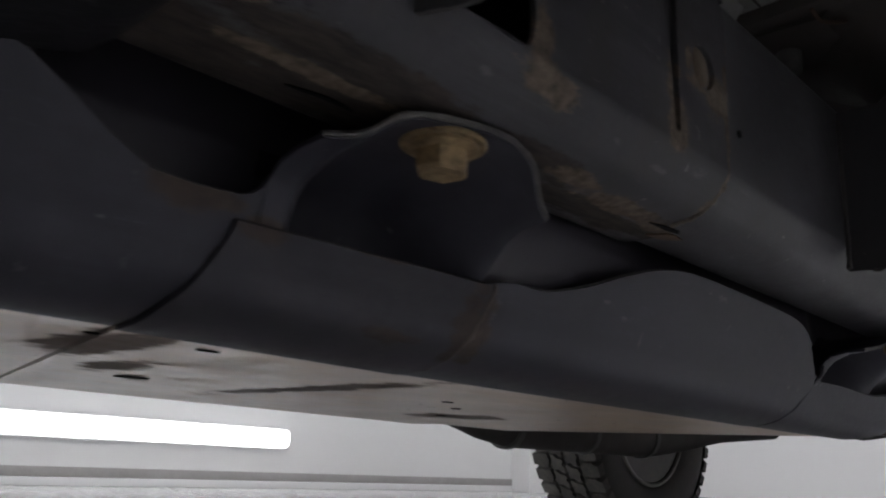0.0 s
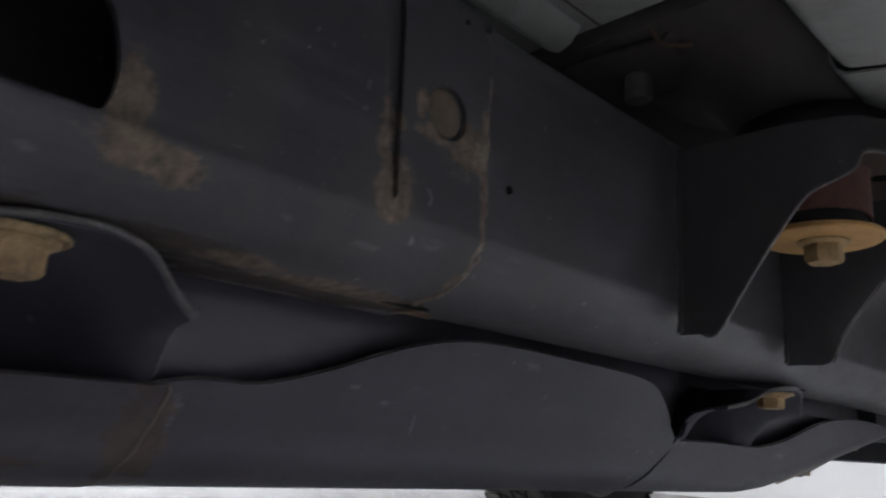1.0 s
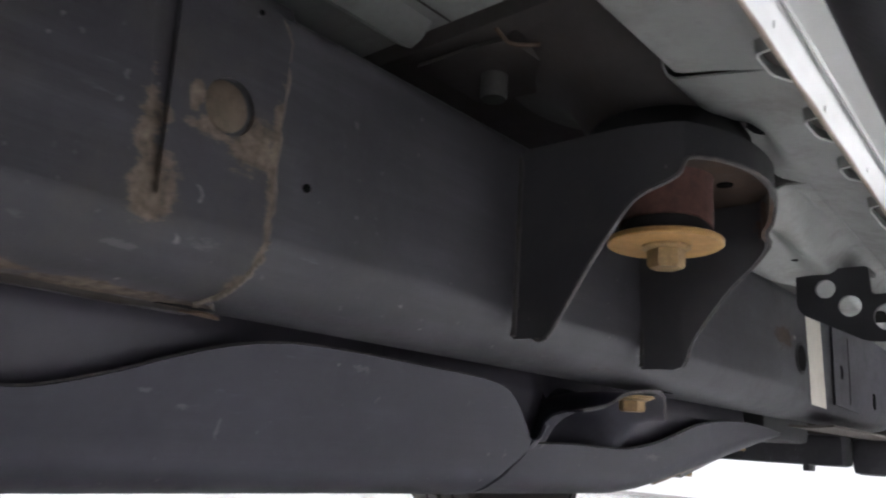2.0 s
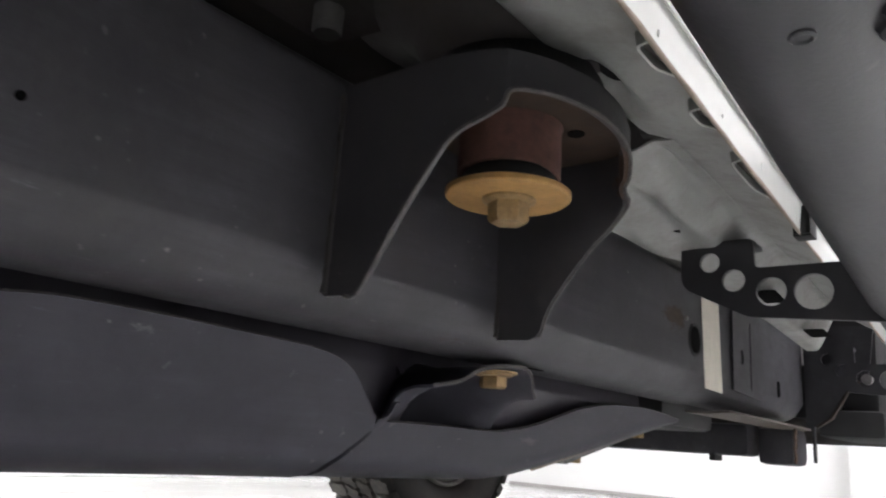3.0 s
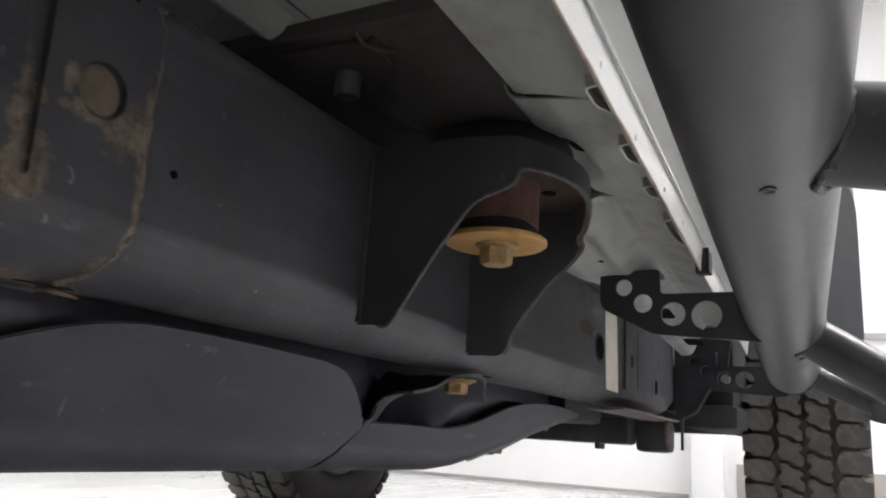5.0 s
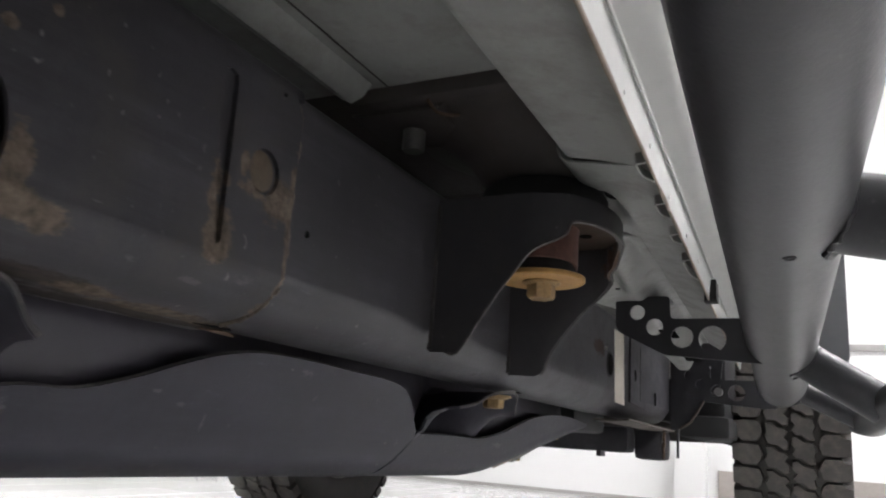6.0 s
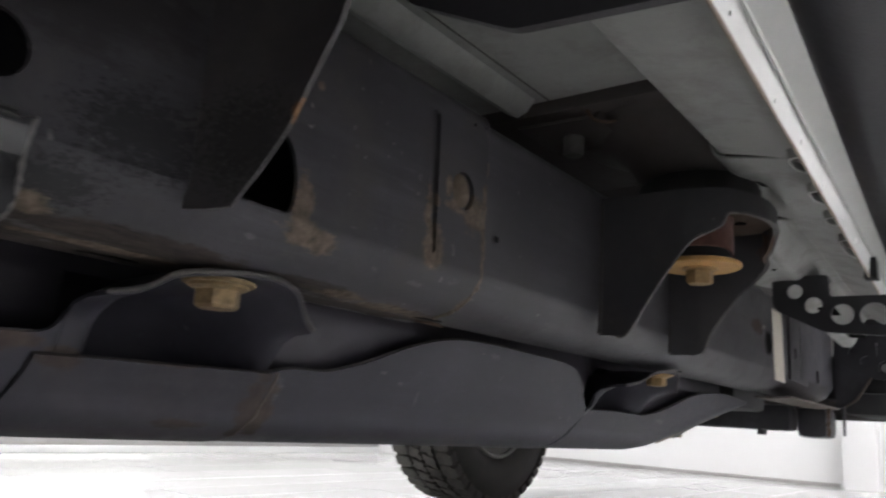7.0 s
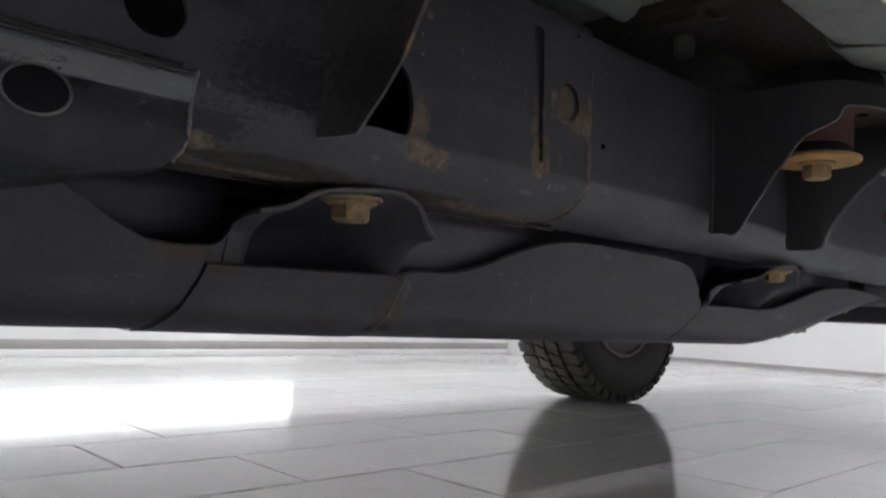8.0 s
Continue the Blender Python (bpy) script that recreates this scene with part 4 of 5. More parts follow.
skid_d = skid_panel("skid_plate", TOP_D, 0.7365, 1.285, "charcoal front skid plate tapering upward", slant0=(-0.030, 0.05), bottom=BOT_D)
# black sheets behind two joints paint the shade in their gaps
skid_panel("seam_shade", [(0.1, 0.291), (0.2, 0.2915)], 0.137, 0.165, "", slant0=(-0.014, 0.08), slant1=(-0.014, 0.08), proud=-0.0045, n=6, wide=False, parent=skid_a)
skid_panel("seam_shade", [(0.6, 0.290), (0.9, 0.2905)], 0.715, 0.755, "", slant0=(-0.032, 0.05), slant1=(-0.032, 0.05), proud=-0.0045, n=6, wide=False, parent=skid_d)


# hanger strap: across it from the outer lip (first) to its root behind the flange, as (x, z), at stations along y; the last number spreads the root along y
SHELF = [(-0.042, 0.3230), (-0.058, 0.3225), (-0.071, 0.3190), (-0.0775, 0.3130), (-0.0800, 0.3050), (-0.082, 0.297), (-0.086, 0.283)]
FOLD = [(-0.037, 0.3260), (-0.060, 0.3233), (-0.0745, 0.3160), (-0.0800, 0.3085), (-0.0820, 0.3010), (-0.084, 0.294), (-0.088, 0.282)]
STRAP = [(0.1615, SHELF, 0.0), (0.1700, [((a + c) / 2, (b + d) / 2) for (a, b), (c, d) in zip(SHELF, FOLD)], 0.0), (0.1775, FOLD, 0.0),
         (0.1810, [(-0.0290, 0.3310), (-0.060, 0.328), (-0.078, 0.323), (-0.096, 0.318), (-0.105, 0.309), (-0.110, 0.297), (-0.112, 0.282)], 0.0),
         (0.1880, [(-0.0252, 0.3362), (-0.055, 0.337), (-0.080, 0.336), (-0.108, 0.332), (-0.1195, 0.323), (-0.127, 0.305), (-0.132, 0.280)], 0.0),
         (0.2000, [(-0.0215, 0.3378), (-0.055, 0.3385), (-0.080, 0.3375), (-0.108, 0.332), (-0.1195, 0.323), (-0.127, 0.305), (-0.132, 0.280)], 0.0),
         (0.2200, [(-0.0188, 0.3405), (-0.055, 0.3395), (-0.080, 0.3380), (-0.108, 0.332), (-0.1195, 0.323), (-0.127, 0.305), (-0.132, 0.280)], 0.0),
         (0.2380, [(-0.0190, 0.3422), (-0.055, 0.3390), (-0.080, 0.3365), (-0.108, 0.332), (-0.1195, 0.323), (-0.127, 0.305), (-0.132, 0.280)], 0.002),
         (0.2510, [(-0.0208, 0.3412), (-0.052, 0.3372), (-0.078, 0.3320), (-0.100, 0.324), (-0.112, 0.314), (-0.118, 0.300), (-0.120, 0.280)], 0.006),
         (0.2625, [(-0.0215, 0.3365), (-0.048, 0.3300), (-0.072, 0.3205), (-0.0850, 0.312), (-0.0900, 0.304), (-0.093, 0.296), (-0.096, 0.280)], 0.013),
         (0.2710, [(-0.0280, 0.3290), (-0.046, 0.3225), (-0.064, 0.3145), (-0.0765, 0.308), (-0.0825, 0.302), (-0.087, 0.295), (-0.092, 0.280)], 0.016),
         (0.2775, [(-0.0310, 0.3230), (-0.047, 0.3193), (-0.059, 0.3162), (-0.0680, 0.310), (-0.0765, 0.303), (-0.0865, 0.295), (-0.094, 0.280)], 0.011),
         (0.2845, [(-0.0325, 0.3192), (-0.0505, 0.3184), (-0.0620, 0.3142), (-0.0690, 0.3085), (-0.0740, 0.3045), (-0.0800, 0.2990), (-0.092, 0.280)], 0.010)]


def build_strap(label, parent, ys=None, lower=None, ear=0.0):
    """Pressed hanger: a narrow shelf, folded up into a pocket round the bolt and down again to a pointed tip."""
    stations = []
    for k, (y, row, spread) in enumerate(STRAP):
        y = ys[k] if ys else y
        d = lower[k] if lower else 0.0
        tuck = (0.0, 0.0, 0.0, 0.001, 0.004, 0.007, 0.010) if lower and k < 3 else (0.0,) * 7
        stations.append([Vector((x - tuck[v], y + spread * (v / 6) ** 0.7, z - d)) for v, (x, z) in enumerate(row)])
    tracks = []
    for track in zip(*stations):
        line = []
        for a, b in zip(track, track[1:]):
            line += [a, (a + b) / 2]
        line.append(track[-1])
        for _ in range(2):
            line = [line[0]] + [(a + 2 * b + c) / 4 for a, b, c in zip(line, line[1:], line[2:])] + [line[-1]]
        tracks.append(line)
    rows = [[tuple(p) for p in row] for row in zip(*tracks)]
    rows_end = rows[-1]
    root = part("hanger_strap", grid_sheet(rows, 0.0022), M_SKID, parent, label, smooth=75)
    y0, d0 = stations[0][0].y, (ear if ear else 0.0)
    rows = []
    for dy, zt in ((-0.016 if ear else -0.024, 0.3025), (-0.012, 0.3032), (-0.007, 0.3048), (-0.003, 0.3085), (0.0005, 0.3150), (0.006, 0.3160)):
        zt -= d0
        rows.append([(-0.0787 - (0.016 if ear else 0.008) * k / 4, y0 + dy, zt + (0.283 - d0 - zt) * k / 4) for k in range(5)])
    part("ear", grid_sheet(rows, 0.0022), M_SKID, root)
    rng = random.Random(31)
    line = tracks[0]
    bm = bmesh.new()
    tube(bm, [p + Vector((0.0004, 0, rng.uniform(-0.0002, 0.0002))) for p in line], [0.0011 + 0.0006 * rng.random() for _ in line], 8)
    tube(bm, [Vector(p) + Vector((0.0003, 0.0004, 0)) for p in rows_end[:6]], 0.0009, 8)
    part("worn_edge", bm, M_LIPWORN, root, "paler worn sheet edge")
    return root


build_strap("bent charcoal hanger strap with a worn edge", skid_b)
build_strap("bent charcoal hanger strap with a worn edge", skid_d,
            [0.747, 0.757, 0.770, 0.774, 0.781, 0.792, 0.812, 0.828, 0.840, 0.850, 0.860, 0.867, 0.873],
            [0.004, 0.004, 0.003, 0.003, 0.0015, 0.001, 0.001, 0.001, 0.001, 0.0005, 0.0, -0.001, -0.001], 0.009)

rng_w = random.Random(21)
bm = bmesh.new()
seam = [Vector(p) for p in skid_row(0.3004, 0.2955, lerp_table(BELLY, 0.3), -0.010, 0.0046)]
tube(bm, [p + Vector((0.0005, rng_w.uniform(-.0007, .0007), 0)) for p in seam], [0.0011 + rng_w.uniform(-.0003, .0005) for _ in seam], 8)
part("weld_bead", bm, M_WELD, skid_b, "dark brown weld bead down the joint")
bm = bmesh.new()
hex_bolt(bm, (-0.0370, 0.2195, 0.3372), 0.0120, 0.0098, flange=0.0155, flange_h=0.003, washer=0.0188, washer_h=0.0024, turn=0.2)
part("flange_bolt", bm, M_BOLTOLD, skid_b, "dull gold flange bolt with washer")
bm = bmesh.new()
hex_bolt(bm, (-0.033, 0.811, 0.3352), 0.0108, 0.009, flange=0.0150, flange_h=0.0025, washer=0.0185, washer_h=0.002, turn=0.35)
part("flange_bolt", bm, M_BOLT, skid_d, "dull gold flange bolt with washer")

# black plates under the belly paint the shade in its drain slots
for x, y, rx, ry, owner in ((-0.165, 0.135, 0.0025, 0.004, skid_a), (-0.155, 0.185, 0.0025, 0.006, skid_b), (-0.36, 0.235, 0.010, 0.012, skid_b), (-0.40, 0.579, 0.005, 0.006, skid_c), (-0.25, 0.44, 0.004, 0.005, skid_c), (-0.30, 0.50, 0.004, 0.005, skid_c)):
    part("drain_slot_fill", plate(circle(x, y, rx, 20, ry), [], 0.0006, lambda u, v, w: (u, v, lerp_table(BELLY, y) - 0.0032 - (0.0016 if owner is skid_b else 0.001 if owner is skid_c else 0.0) - w)), M_HOLE_SHADE, owner)

bm = bmesh.new()
line_d = [(p.x, p.y) for p in smooth_line(TOP_D, 6)]
tube(bm, [Vector(skid_row(y, lerp_table(line_d, y), lerp_table(BOT_D, y), 0.0, 0.0)[13]) + Vector((0.0004, 0, -0.0006)) for y in [0.985 + 0.30 * k / 24 for k in range(25)]], 0.0023, 8)
part("worn_edge", bm, M_TANEDGE, skid_d, "pale tan scraped lower edge")

# tank behind the skid flange
bm = bmesh.new()
rings = []
for y, back, level in ((-0.9, -0.032, 0.3385), (0.100, -0.032, 0.3385), (0.158, -0.032, 0.3385), (0.176, -0.034, 0.3385), (0.186, -0.055, 0.3385), (0.262, -0.055, 0.338), (0.278, 0.0, 0.3385), (0.42, -0.001, 0.3385), (0.50, -0.016, 0.3385),
                       (0.60, -0.028, 0.3385), (0.68, -0.024, 0.3385), (0.74, -0.008, 0.3345), (0.762, -0.012, 0.3345), (0.771, -0.055, 0.327), (0.778, -0.055, 0.333), (0.788, -0.055, 0.3385), (0.848, -0.055, 0.338), (0.868, -0.012, 0.3345), (0.885, -0.008, 0.3345), (0.93, -0.004, 0.3345), (1.20, -0.004, 0.3345)):
    up = max(0.0, lerp_table(BOT_D, y) - 0.2503) + (0.012 if y > 0.95 else 0.0)
    over = max(back, -0.034 if y < 0.3 else -0.014) if 0.18 < y < 0.3 or y > 0.7 else back
    prof = [(-0.60, 0.262 + up), (-0.130 + back, 0.262 + up), (-0.100 + back, 0.275 + 0.8 * up), (-0.0885 + back, 0.300 + 0.5 * up), (-0.0785 + back, level - 0.004), (-0.0795 + over, level + 0.001), (-0.083 + over, 0.36), (-0.110 + over, 0.45), (-0.60, 0.46)]
    rings.append([bm.verts.new((x, y, z)) for x, z in prof])
for a, b in zip(rings, rings[1:]):
    for k in range(9):
        bm.faces.new((a[k], a[(k + 1) % 9], b[(k + 1) % 9], b[k]))
bm.faces.new(rings[0][::-1])
bm.faces.new(rings[-1])
part("fuel_tank", bm, M_PLASTIC, car, "black plastic fuel tank above the skid plate")

# ---------------------------------------------------------------- body
def sill_x(y):
    return 0.1999 - 0.037 * y


def sill_z(y):
    return 0.4896 - 0.033 * y


def strip(pts_at, y0, y1, thickness, steps=24):
    rows = []
    for s in range(steps + 1):
        y = y0 + (y1 - y0) * s / steps
        rows.append([(x, y, z) for x, z in pts_at(y)])
    return grid_sheet(rows, thickness)


def build_body():
    # plain box for the unseen upper body, added to block light from above
    part("body_shell", box((-1.42, -2.2, 0.62), (0.245, 3.2, 1.75), 0.08), M_WHITE, car, "plain white box for the unseen body shell")
    pan = part("floor_pan", box((-1.40, -2.1, 0.566), (0.10, 0.60, 0.62)), M_BODY, car, "pale grey painted floor pan")
    part("floor_pan", box((-1.40, 0.60, 0.556), (0.10, 3.1, 0.62)), M_UNDERSEAL, car, "dark sealed front floor")
    # pinch flange and outer sill
    fl = strip(lambda y: [(sill_x(y) + dx, sill_z(y) + dz) for dx, dz in ((0.0, 0.0), (0.0010, 0.010), (0.0020, 0.0205), (0.0030, 0.0232), (0.0060, 0.0258), (0.016, 0.0325), (0.030, 0.043), (0.046, 0.062), (0.056, 0.095), (0.060, 0.22))], -2.0, 1.50, 0.0018, 60)
    sill = part("sill", fl, M_WHITE, car, "glossy white sill with a pinch flange")

    # inner sill underside, in three lengths with steps between
    def inner_edge(y):
        return [(sill_x(y) - 0.0012, sill_z(y) + 0.004), (sill_x(y) - 0.0025, sill_z(y) + 0.013), (sill_x(y) - 0.008, sill_z(y) + 0.019), (sill_x(y) - 0.020, sill_z(y) + 0.0245)]

    def s1(y):
        return inner_edge(y) + [(0.130, 0.5015 + 0.02 * (0.6 - y)), (0.110, 0.5055 + 0.02 * (0.6 - y)), (0.106, 0.5072 + 0.02 * (0.6 - y)), (0.102, 0.513 + 0.02 * (0.6 - y)), (0.094, 0.566)]
    part("inner_sill", strip(s1, -1.9, 0.5984, 0.0015, 20), M_BODY, sill, "pale grey inner sill panel")

    def dent(x, y, cx, cy, rx, ry):
        return math.exp(-((x - cx) / rx) ** 2 - ((y - cy) / ry) ** 2)

    def s2(y):
        row = inner_edge(y)
        z0 = 0.5030 - 0.022 * (y - 0.6)
        for k in range(1, 15):
            x = row[3][0] + (0.105 - row[3][0]) * k / 14
            z = row[3][1] + (z0 - row[3][1]) * k / 14
            z += 0.028 * dent(x, y, 0.1125, 0.708, 0.0095, 0.023) + 0.004 * dent(x, y, 0.128, 0.655, 0.018, 0.016) - 0.005 * dent(x, y, 0.127, 0.715, 0.008, 0.03)
            row.append((x, z))
        return row + [(0.1005, z0 + 0.0035), (0.098, z0 + 0.010), (0.095, 0.553)]
    part("inner_sill", strip(s2, 0.5990, 0.7935, 0.0015, 40), M_BODY, sill, "pale grey inner sill panel with a pressed hollow")

    def s3(y):
        f = y - 0.785
        z0 = 0.4928 - 0.103 * min(f, 0.365) - 0.06 * max(0.0, f - 0.365)
        row = inner_edge(y)
        seam, zs = 0.1193 - 0.0364 * f, 0.4959 - 0.016 * f
        inner = 0.006 + 0.041 * min(1.0, max(0.0, (y - 0.93) / 0.12))
        for k in range(1, 8):
            u = k / 7
            row.append((row[3][0] + (seam + 0.0015 - row[3][0]) * u, row[3][1] + (zs - row[3][1]) * u))
        # groove where the two sheets meet
        row += [(seam + 0.0012, zs + 0.0060), (seam - 0.0006, zs + 0.0060)]
        for k in range(0, 33):
            x = seam - 0.0010 - (seam - 0.0010 - inner) * k / 32
            # the inner sheet leaves the seam level and slopes down to its own floor
            u = min(1.0, max(0.0, (seam - 0.006 - x) / 0.030))
            z = zs - 0.0004 + (z0 - zs) * u * u * (3 - 2 * u)
            z -= 0.011 * dent(x, y, 0.088 - 0.03 * f, 0.90, 0.012, 0.055) + 0.006 * dent(x, y, 0.070, 0.83, 0.012, 0.03)
            z += 0.008 * dent(x, y, 0.103, 0.835, 0.006, 0.035) + 0.007 * dent(x, y, 0.060, 0.90, 0.010, 0.05) - 0.006 * dent(x, y, 0.03, 0.97, 0.015, 0.05)
            row.append((x, z))
        return row
    part("inner_sill", strip(s3, 0.7940, 1.465, 0.0015, 100), M_BODY, sill, "pale grey inner sill panel with pressings")
    # dark strip across the fold paints the shade of its opening
    rows = []
    for k in range(9):
        u = k / 8
        x = 0.0985 + 0.0190 * u
        rows.append([(x, 0.7885 + 0.005 * u - 0.003 * math.sin(math.pi * u) + dy, 0.4995 - 0.0020 * u + dz) for dy, dz in ((-0.006, 0.004), (-0.0022 + 0.001 * u, -0.0014), (0.0026, -0.0030), (0.006, 0.001))])
    part("sheet_fold", grid_sheet(rows, 0.0012), M_SEAM, sill, "dark strip for the shaded open fold between two sheets")
    # dark bead in the groove paints the gap's shade
    bm = bmesh.new()
    tube(bm, [(0.1195 - 0.0364 * f, 0.785 + f, 0.4972 - 0.016 * f) for f in [0.012 + 0.44 * k / 30 for k in range(31)]], 0.0012, 8)
    part("dark_bead", bm, M_SEAM, sill, "dark bead for the shaded gap between two sheets")
    # rib on the floor pan and the dark cross rail under it
    rib = grid_sheet([[(-0.079, y, 0.567), (-0.074, y, 0.558), (-0.065, y, 0.5535), (-0.056, y, 0.557), (-0.048, y, 0.567)] for y in (-1.6, -1.0, -0.5, 0.0, 0.3, 0.5, 0.548)], 0.002)
    part("rib", rib, M_BODY, pan, "pressed rib on the floor pan")
    bm = bmesh.new()
    tube(bm, smooth_line([(-0.037, -1.5, 0.5668), (-0.0375, -0.5, 0.5668), (-0.037, 0.1, 0.5668), (-0.0365, 0.555, 0.5668)], 6), 0.0014, 8)
    part("dark_bead", bm, M_UNDERSEAL, pan, "thin dark sealant bead")
    part("cross_rail", box((-1.2, 0.556, 0.553), (0.0985, 0.80, 0.585), 0.006), M_UNDERSEAL, car, "dark body cross rail under the floor")
    bm = bmesh.new()
    lathe(bm, [(0.0098, 0.552), (0.0098, 0.530), (0.0088, 0.528)], (-0.036, 0.606, 0), segs=24)
    part("stud", bm, M_STUD, pan, "pale steel stud")
    bm = grid_sheet([[(-0.075, 0.566, 0.5505), (-0.075, 0.64, 0.5505)], [(-0.02, 0.566, 0.549), (-0.02, 0.645, 0.549)], [(0.002, 0.570, 0.5495), (0.002, 0.635, 0.5495)], [(0.006, 0.572, 0.555), (0.006, 0.63, 0.555)]], 0.003)
    part("stud_plate", bm, M_UNDERSEAL, pan, "dark plate round the stud")
    bm = bmesh.new()
    tube(bm, smooth_line([(0.000, 0.560, 0.551), (0.002, 0.572, 0.546), (0.010, 0.580, 0.545), (0.014, 0.590, 0.549)], 6), 0.0016, 10)
    part("wire_hook", bm, M_RUSTBROWN, pan, "short bent wire hook")
    bm = bmesh.new()
    lathe(bm, [(0.115, 0.5530), (0.085, 0.5440), (0.066, 0.528), (0.056, 0.5125), (0.050, 0.5075), (0.0, 0.507)], (0.058, 0.683, 0), segs=48)
    part("mount_cup", bm, M_UNDERSEAL, pan, "dark pressed cup over the body mount")


build_body()

# ---------------------------------------------------------------- rock slider
def tube_axis(y):
    return Vector((0.2852 - 0.051 * y, y, 0.453 - 0.0256 * y))


def build_slider():
    bm = bmesh.new()
    pts = [tube_axis(-1.2 + (1.46 + 1.2) * k / 20) for k in range(21)]
    end = pts[-1]
    radii = [0.0385] * 21
    for k in range(1, 6):
        a = radians(18 * k)
        pts.append(end + Vector((0, 0.03 * math.sin(a), 0)))
        radii.append(max(0.002, 0.0385 * math.cos(a)))
    tube(bm, pts, radii, 48)
    root = part("rock_slider", bm, M_SLIDER, car, "dark grey powder-coated tubular rock slider")
    bm = bmesh.new()
    a = tube_axis(0.549)
    tube(bm, [a + Vector((0.012, 0, -0.002)), a + Vector((0.10, 0.0, -0.020)), a + Vector((0.15, 0.0, -0.032))], 0.0245, 36)
    part("leg", bm, M_SLIDER, root)
    rng = random.Random(4)
    bm = bmesh.new()
    ring = []
    for k in range(49):
        t = 2 * math.pi * k / 48
        dy, dz = 0.0258 * math.cos(t), 0.0258 * math.sin(t)
        zz = dz - 0.006
        ring.append(a + Vector((math.sqrt(max(1e-6, 0.0395 ** 2 - min(zz * zz, 0.0394 ** 2))), dy, zz)))
    tube(bm, [p + Vector((rng.uniform(-.0008, .0008), rng.uniform(-.0008, .0008), rng.uniform(-.0008, .0008))) for p in ring], [0.002 + rng.uniform(-.0006, .0008) for _ in ring], 8)
    part("weld_bead", bm, M_SLIDER, root, "lumpy weld bead")
    bm = bmesh.new()
    a = tube_axis(1.07)
    tube(bm, [a + Vector((0.010, 0, -0.007)), (0.337, 1.07, 0.357)], 0.0225, 36)
    part("leg", bm, M_SLIDER, root)
    bm = bmesh.new()
    c = tube_axis(1.445)
    tube(bm, [c + Vector((0.0, 0, 0.0)), (0.325, 1.445, 0.362)], 0.0175, 28)
    part("leg", bm, M_SLIDER, root)
    bm = bmesh.new()
    tube(bm, smooth_line([(0.316, 1.462, 0.366), (0.326, 1.458, 0.362), (0.334, 1.44, 0.360), (0.338, 1.38, 0.3585), (0.341, 1.2, 0.357), (0.345, 1.07, 0.358), (0.385, 0.80, 0.385), tube_axis(0.549) + Vector((0.16, 0, -0.034)), tube_axis(0.42) + Vector((0.16, 0, -0.03))], 6), 0.023, 32)
    part("outer_bar", bm, M_SLIDER, root)
    for q in (a, c):
        bm = bmesh.new()
        ring = []
        for k in range(33):
            t = 2 * math.pi * k / 32
            r = 0.0285 if q is a else 0.0225
            zz = max(-0.038, r * math.sin(t) - 0.019 if q is a else r * math.sin(t) - 0.012)
            ring.append(q + Vector((math.sqrt(max(1e-6, 0.0392 ** 2 - zz * zz)), r * math.cos(t), zz)))
        tube(bm, ring, [0.0016 + rng.uniform(-.0004, .0006) for _ in ring], 8)
        part("weld_bead", bm, M_SLIDER, root, "lumpy weld bead")
    # small plugged hole under the tube
    bm = bmesh.new()
    lathe(bm, [(0.0036, -0.0015), (0.0040, 0.0005), (0.0032, 0.0010), (0.0024, 0.0001), (0.0, 0.0)], (0, 0, 0), "z", 20)
    bmesh.ops.transform(bm, matrix=Matrix.Translation((0.2615, 0.528, 0.4011)) @ Matrix.Rotation(math.pi, 4, "X"), verts=bm.verts)
    part("plug", bm, M_SLIDER, root, "small plug in the tube")
    for dy, dx, dz in ((-0.793, 0.041, 0.0205), (0.0, 0.0, 0.0), (0.645, -0.0376, -0.0106)):
        y = 0.997 + dy
        outer = [(0.047 + dx, 0.474 + dz), (0.112 + dx, 0.474 + dz), (0.113 + dx, 0.4465 + dz), (0.20 + dx, 0.4465 + dz), (0.232 + dx, 0.43 + dz), (0.232 + dx, 0.396 + dz), (0.215 + dx, 0.3945 + dz), (0.106 + dx, 0.403 + dz), (0.052 + dx, 0.430 + dz), (0.047 + dx, 0.438 + dz)]
        holes = [circle(0.0735 + dx, 0.4545 + dz, 0.0092), circle(0.0945 + dx, 0.4365 + dz, 0.0102), circle(0.1265 + dx, 0.4245 + dz, 0.0128), circle(0.1605 + dx, 0.4225 + dz, 0.0155)]
        p = part("mounting_bracket", plate(rounded(outer, 0.005, 3), holes, 0.005, lambda u, v, w: (u, y + w, v)), M_SLIDER_BLACK, root, "black slider bracket with four round holes")
        part("flange", box((0.048 + dx, y + 0.0055, 0.469 + dz), (0.111 + dx, y + 0.035, 0.474 + dz), 0.001), M_SLIDER_BLACK, p)


build_slider()

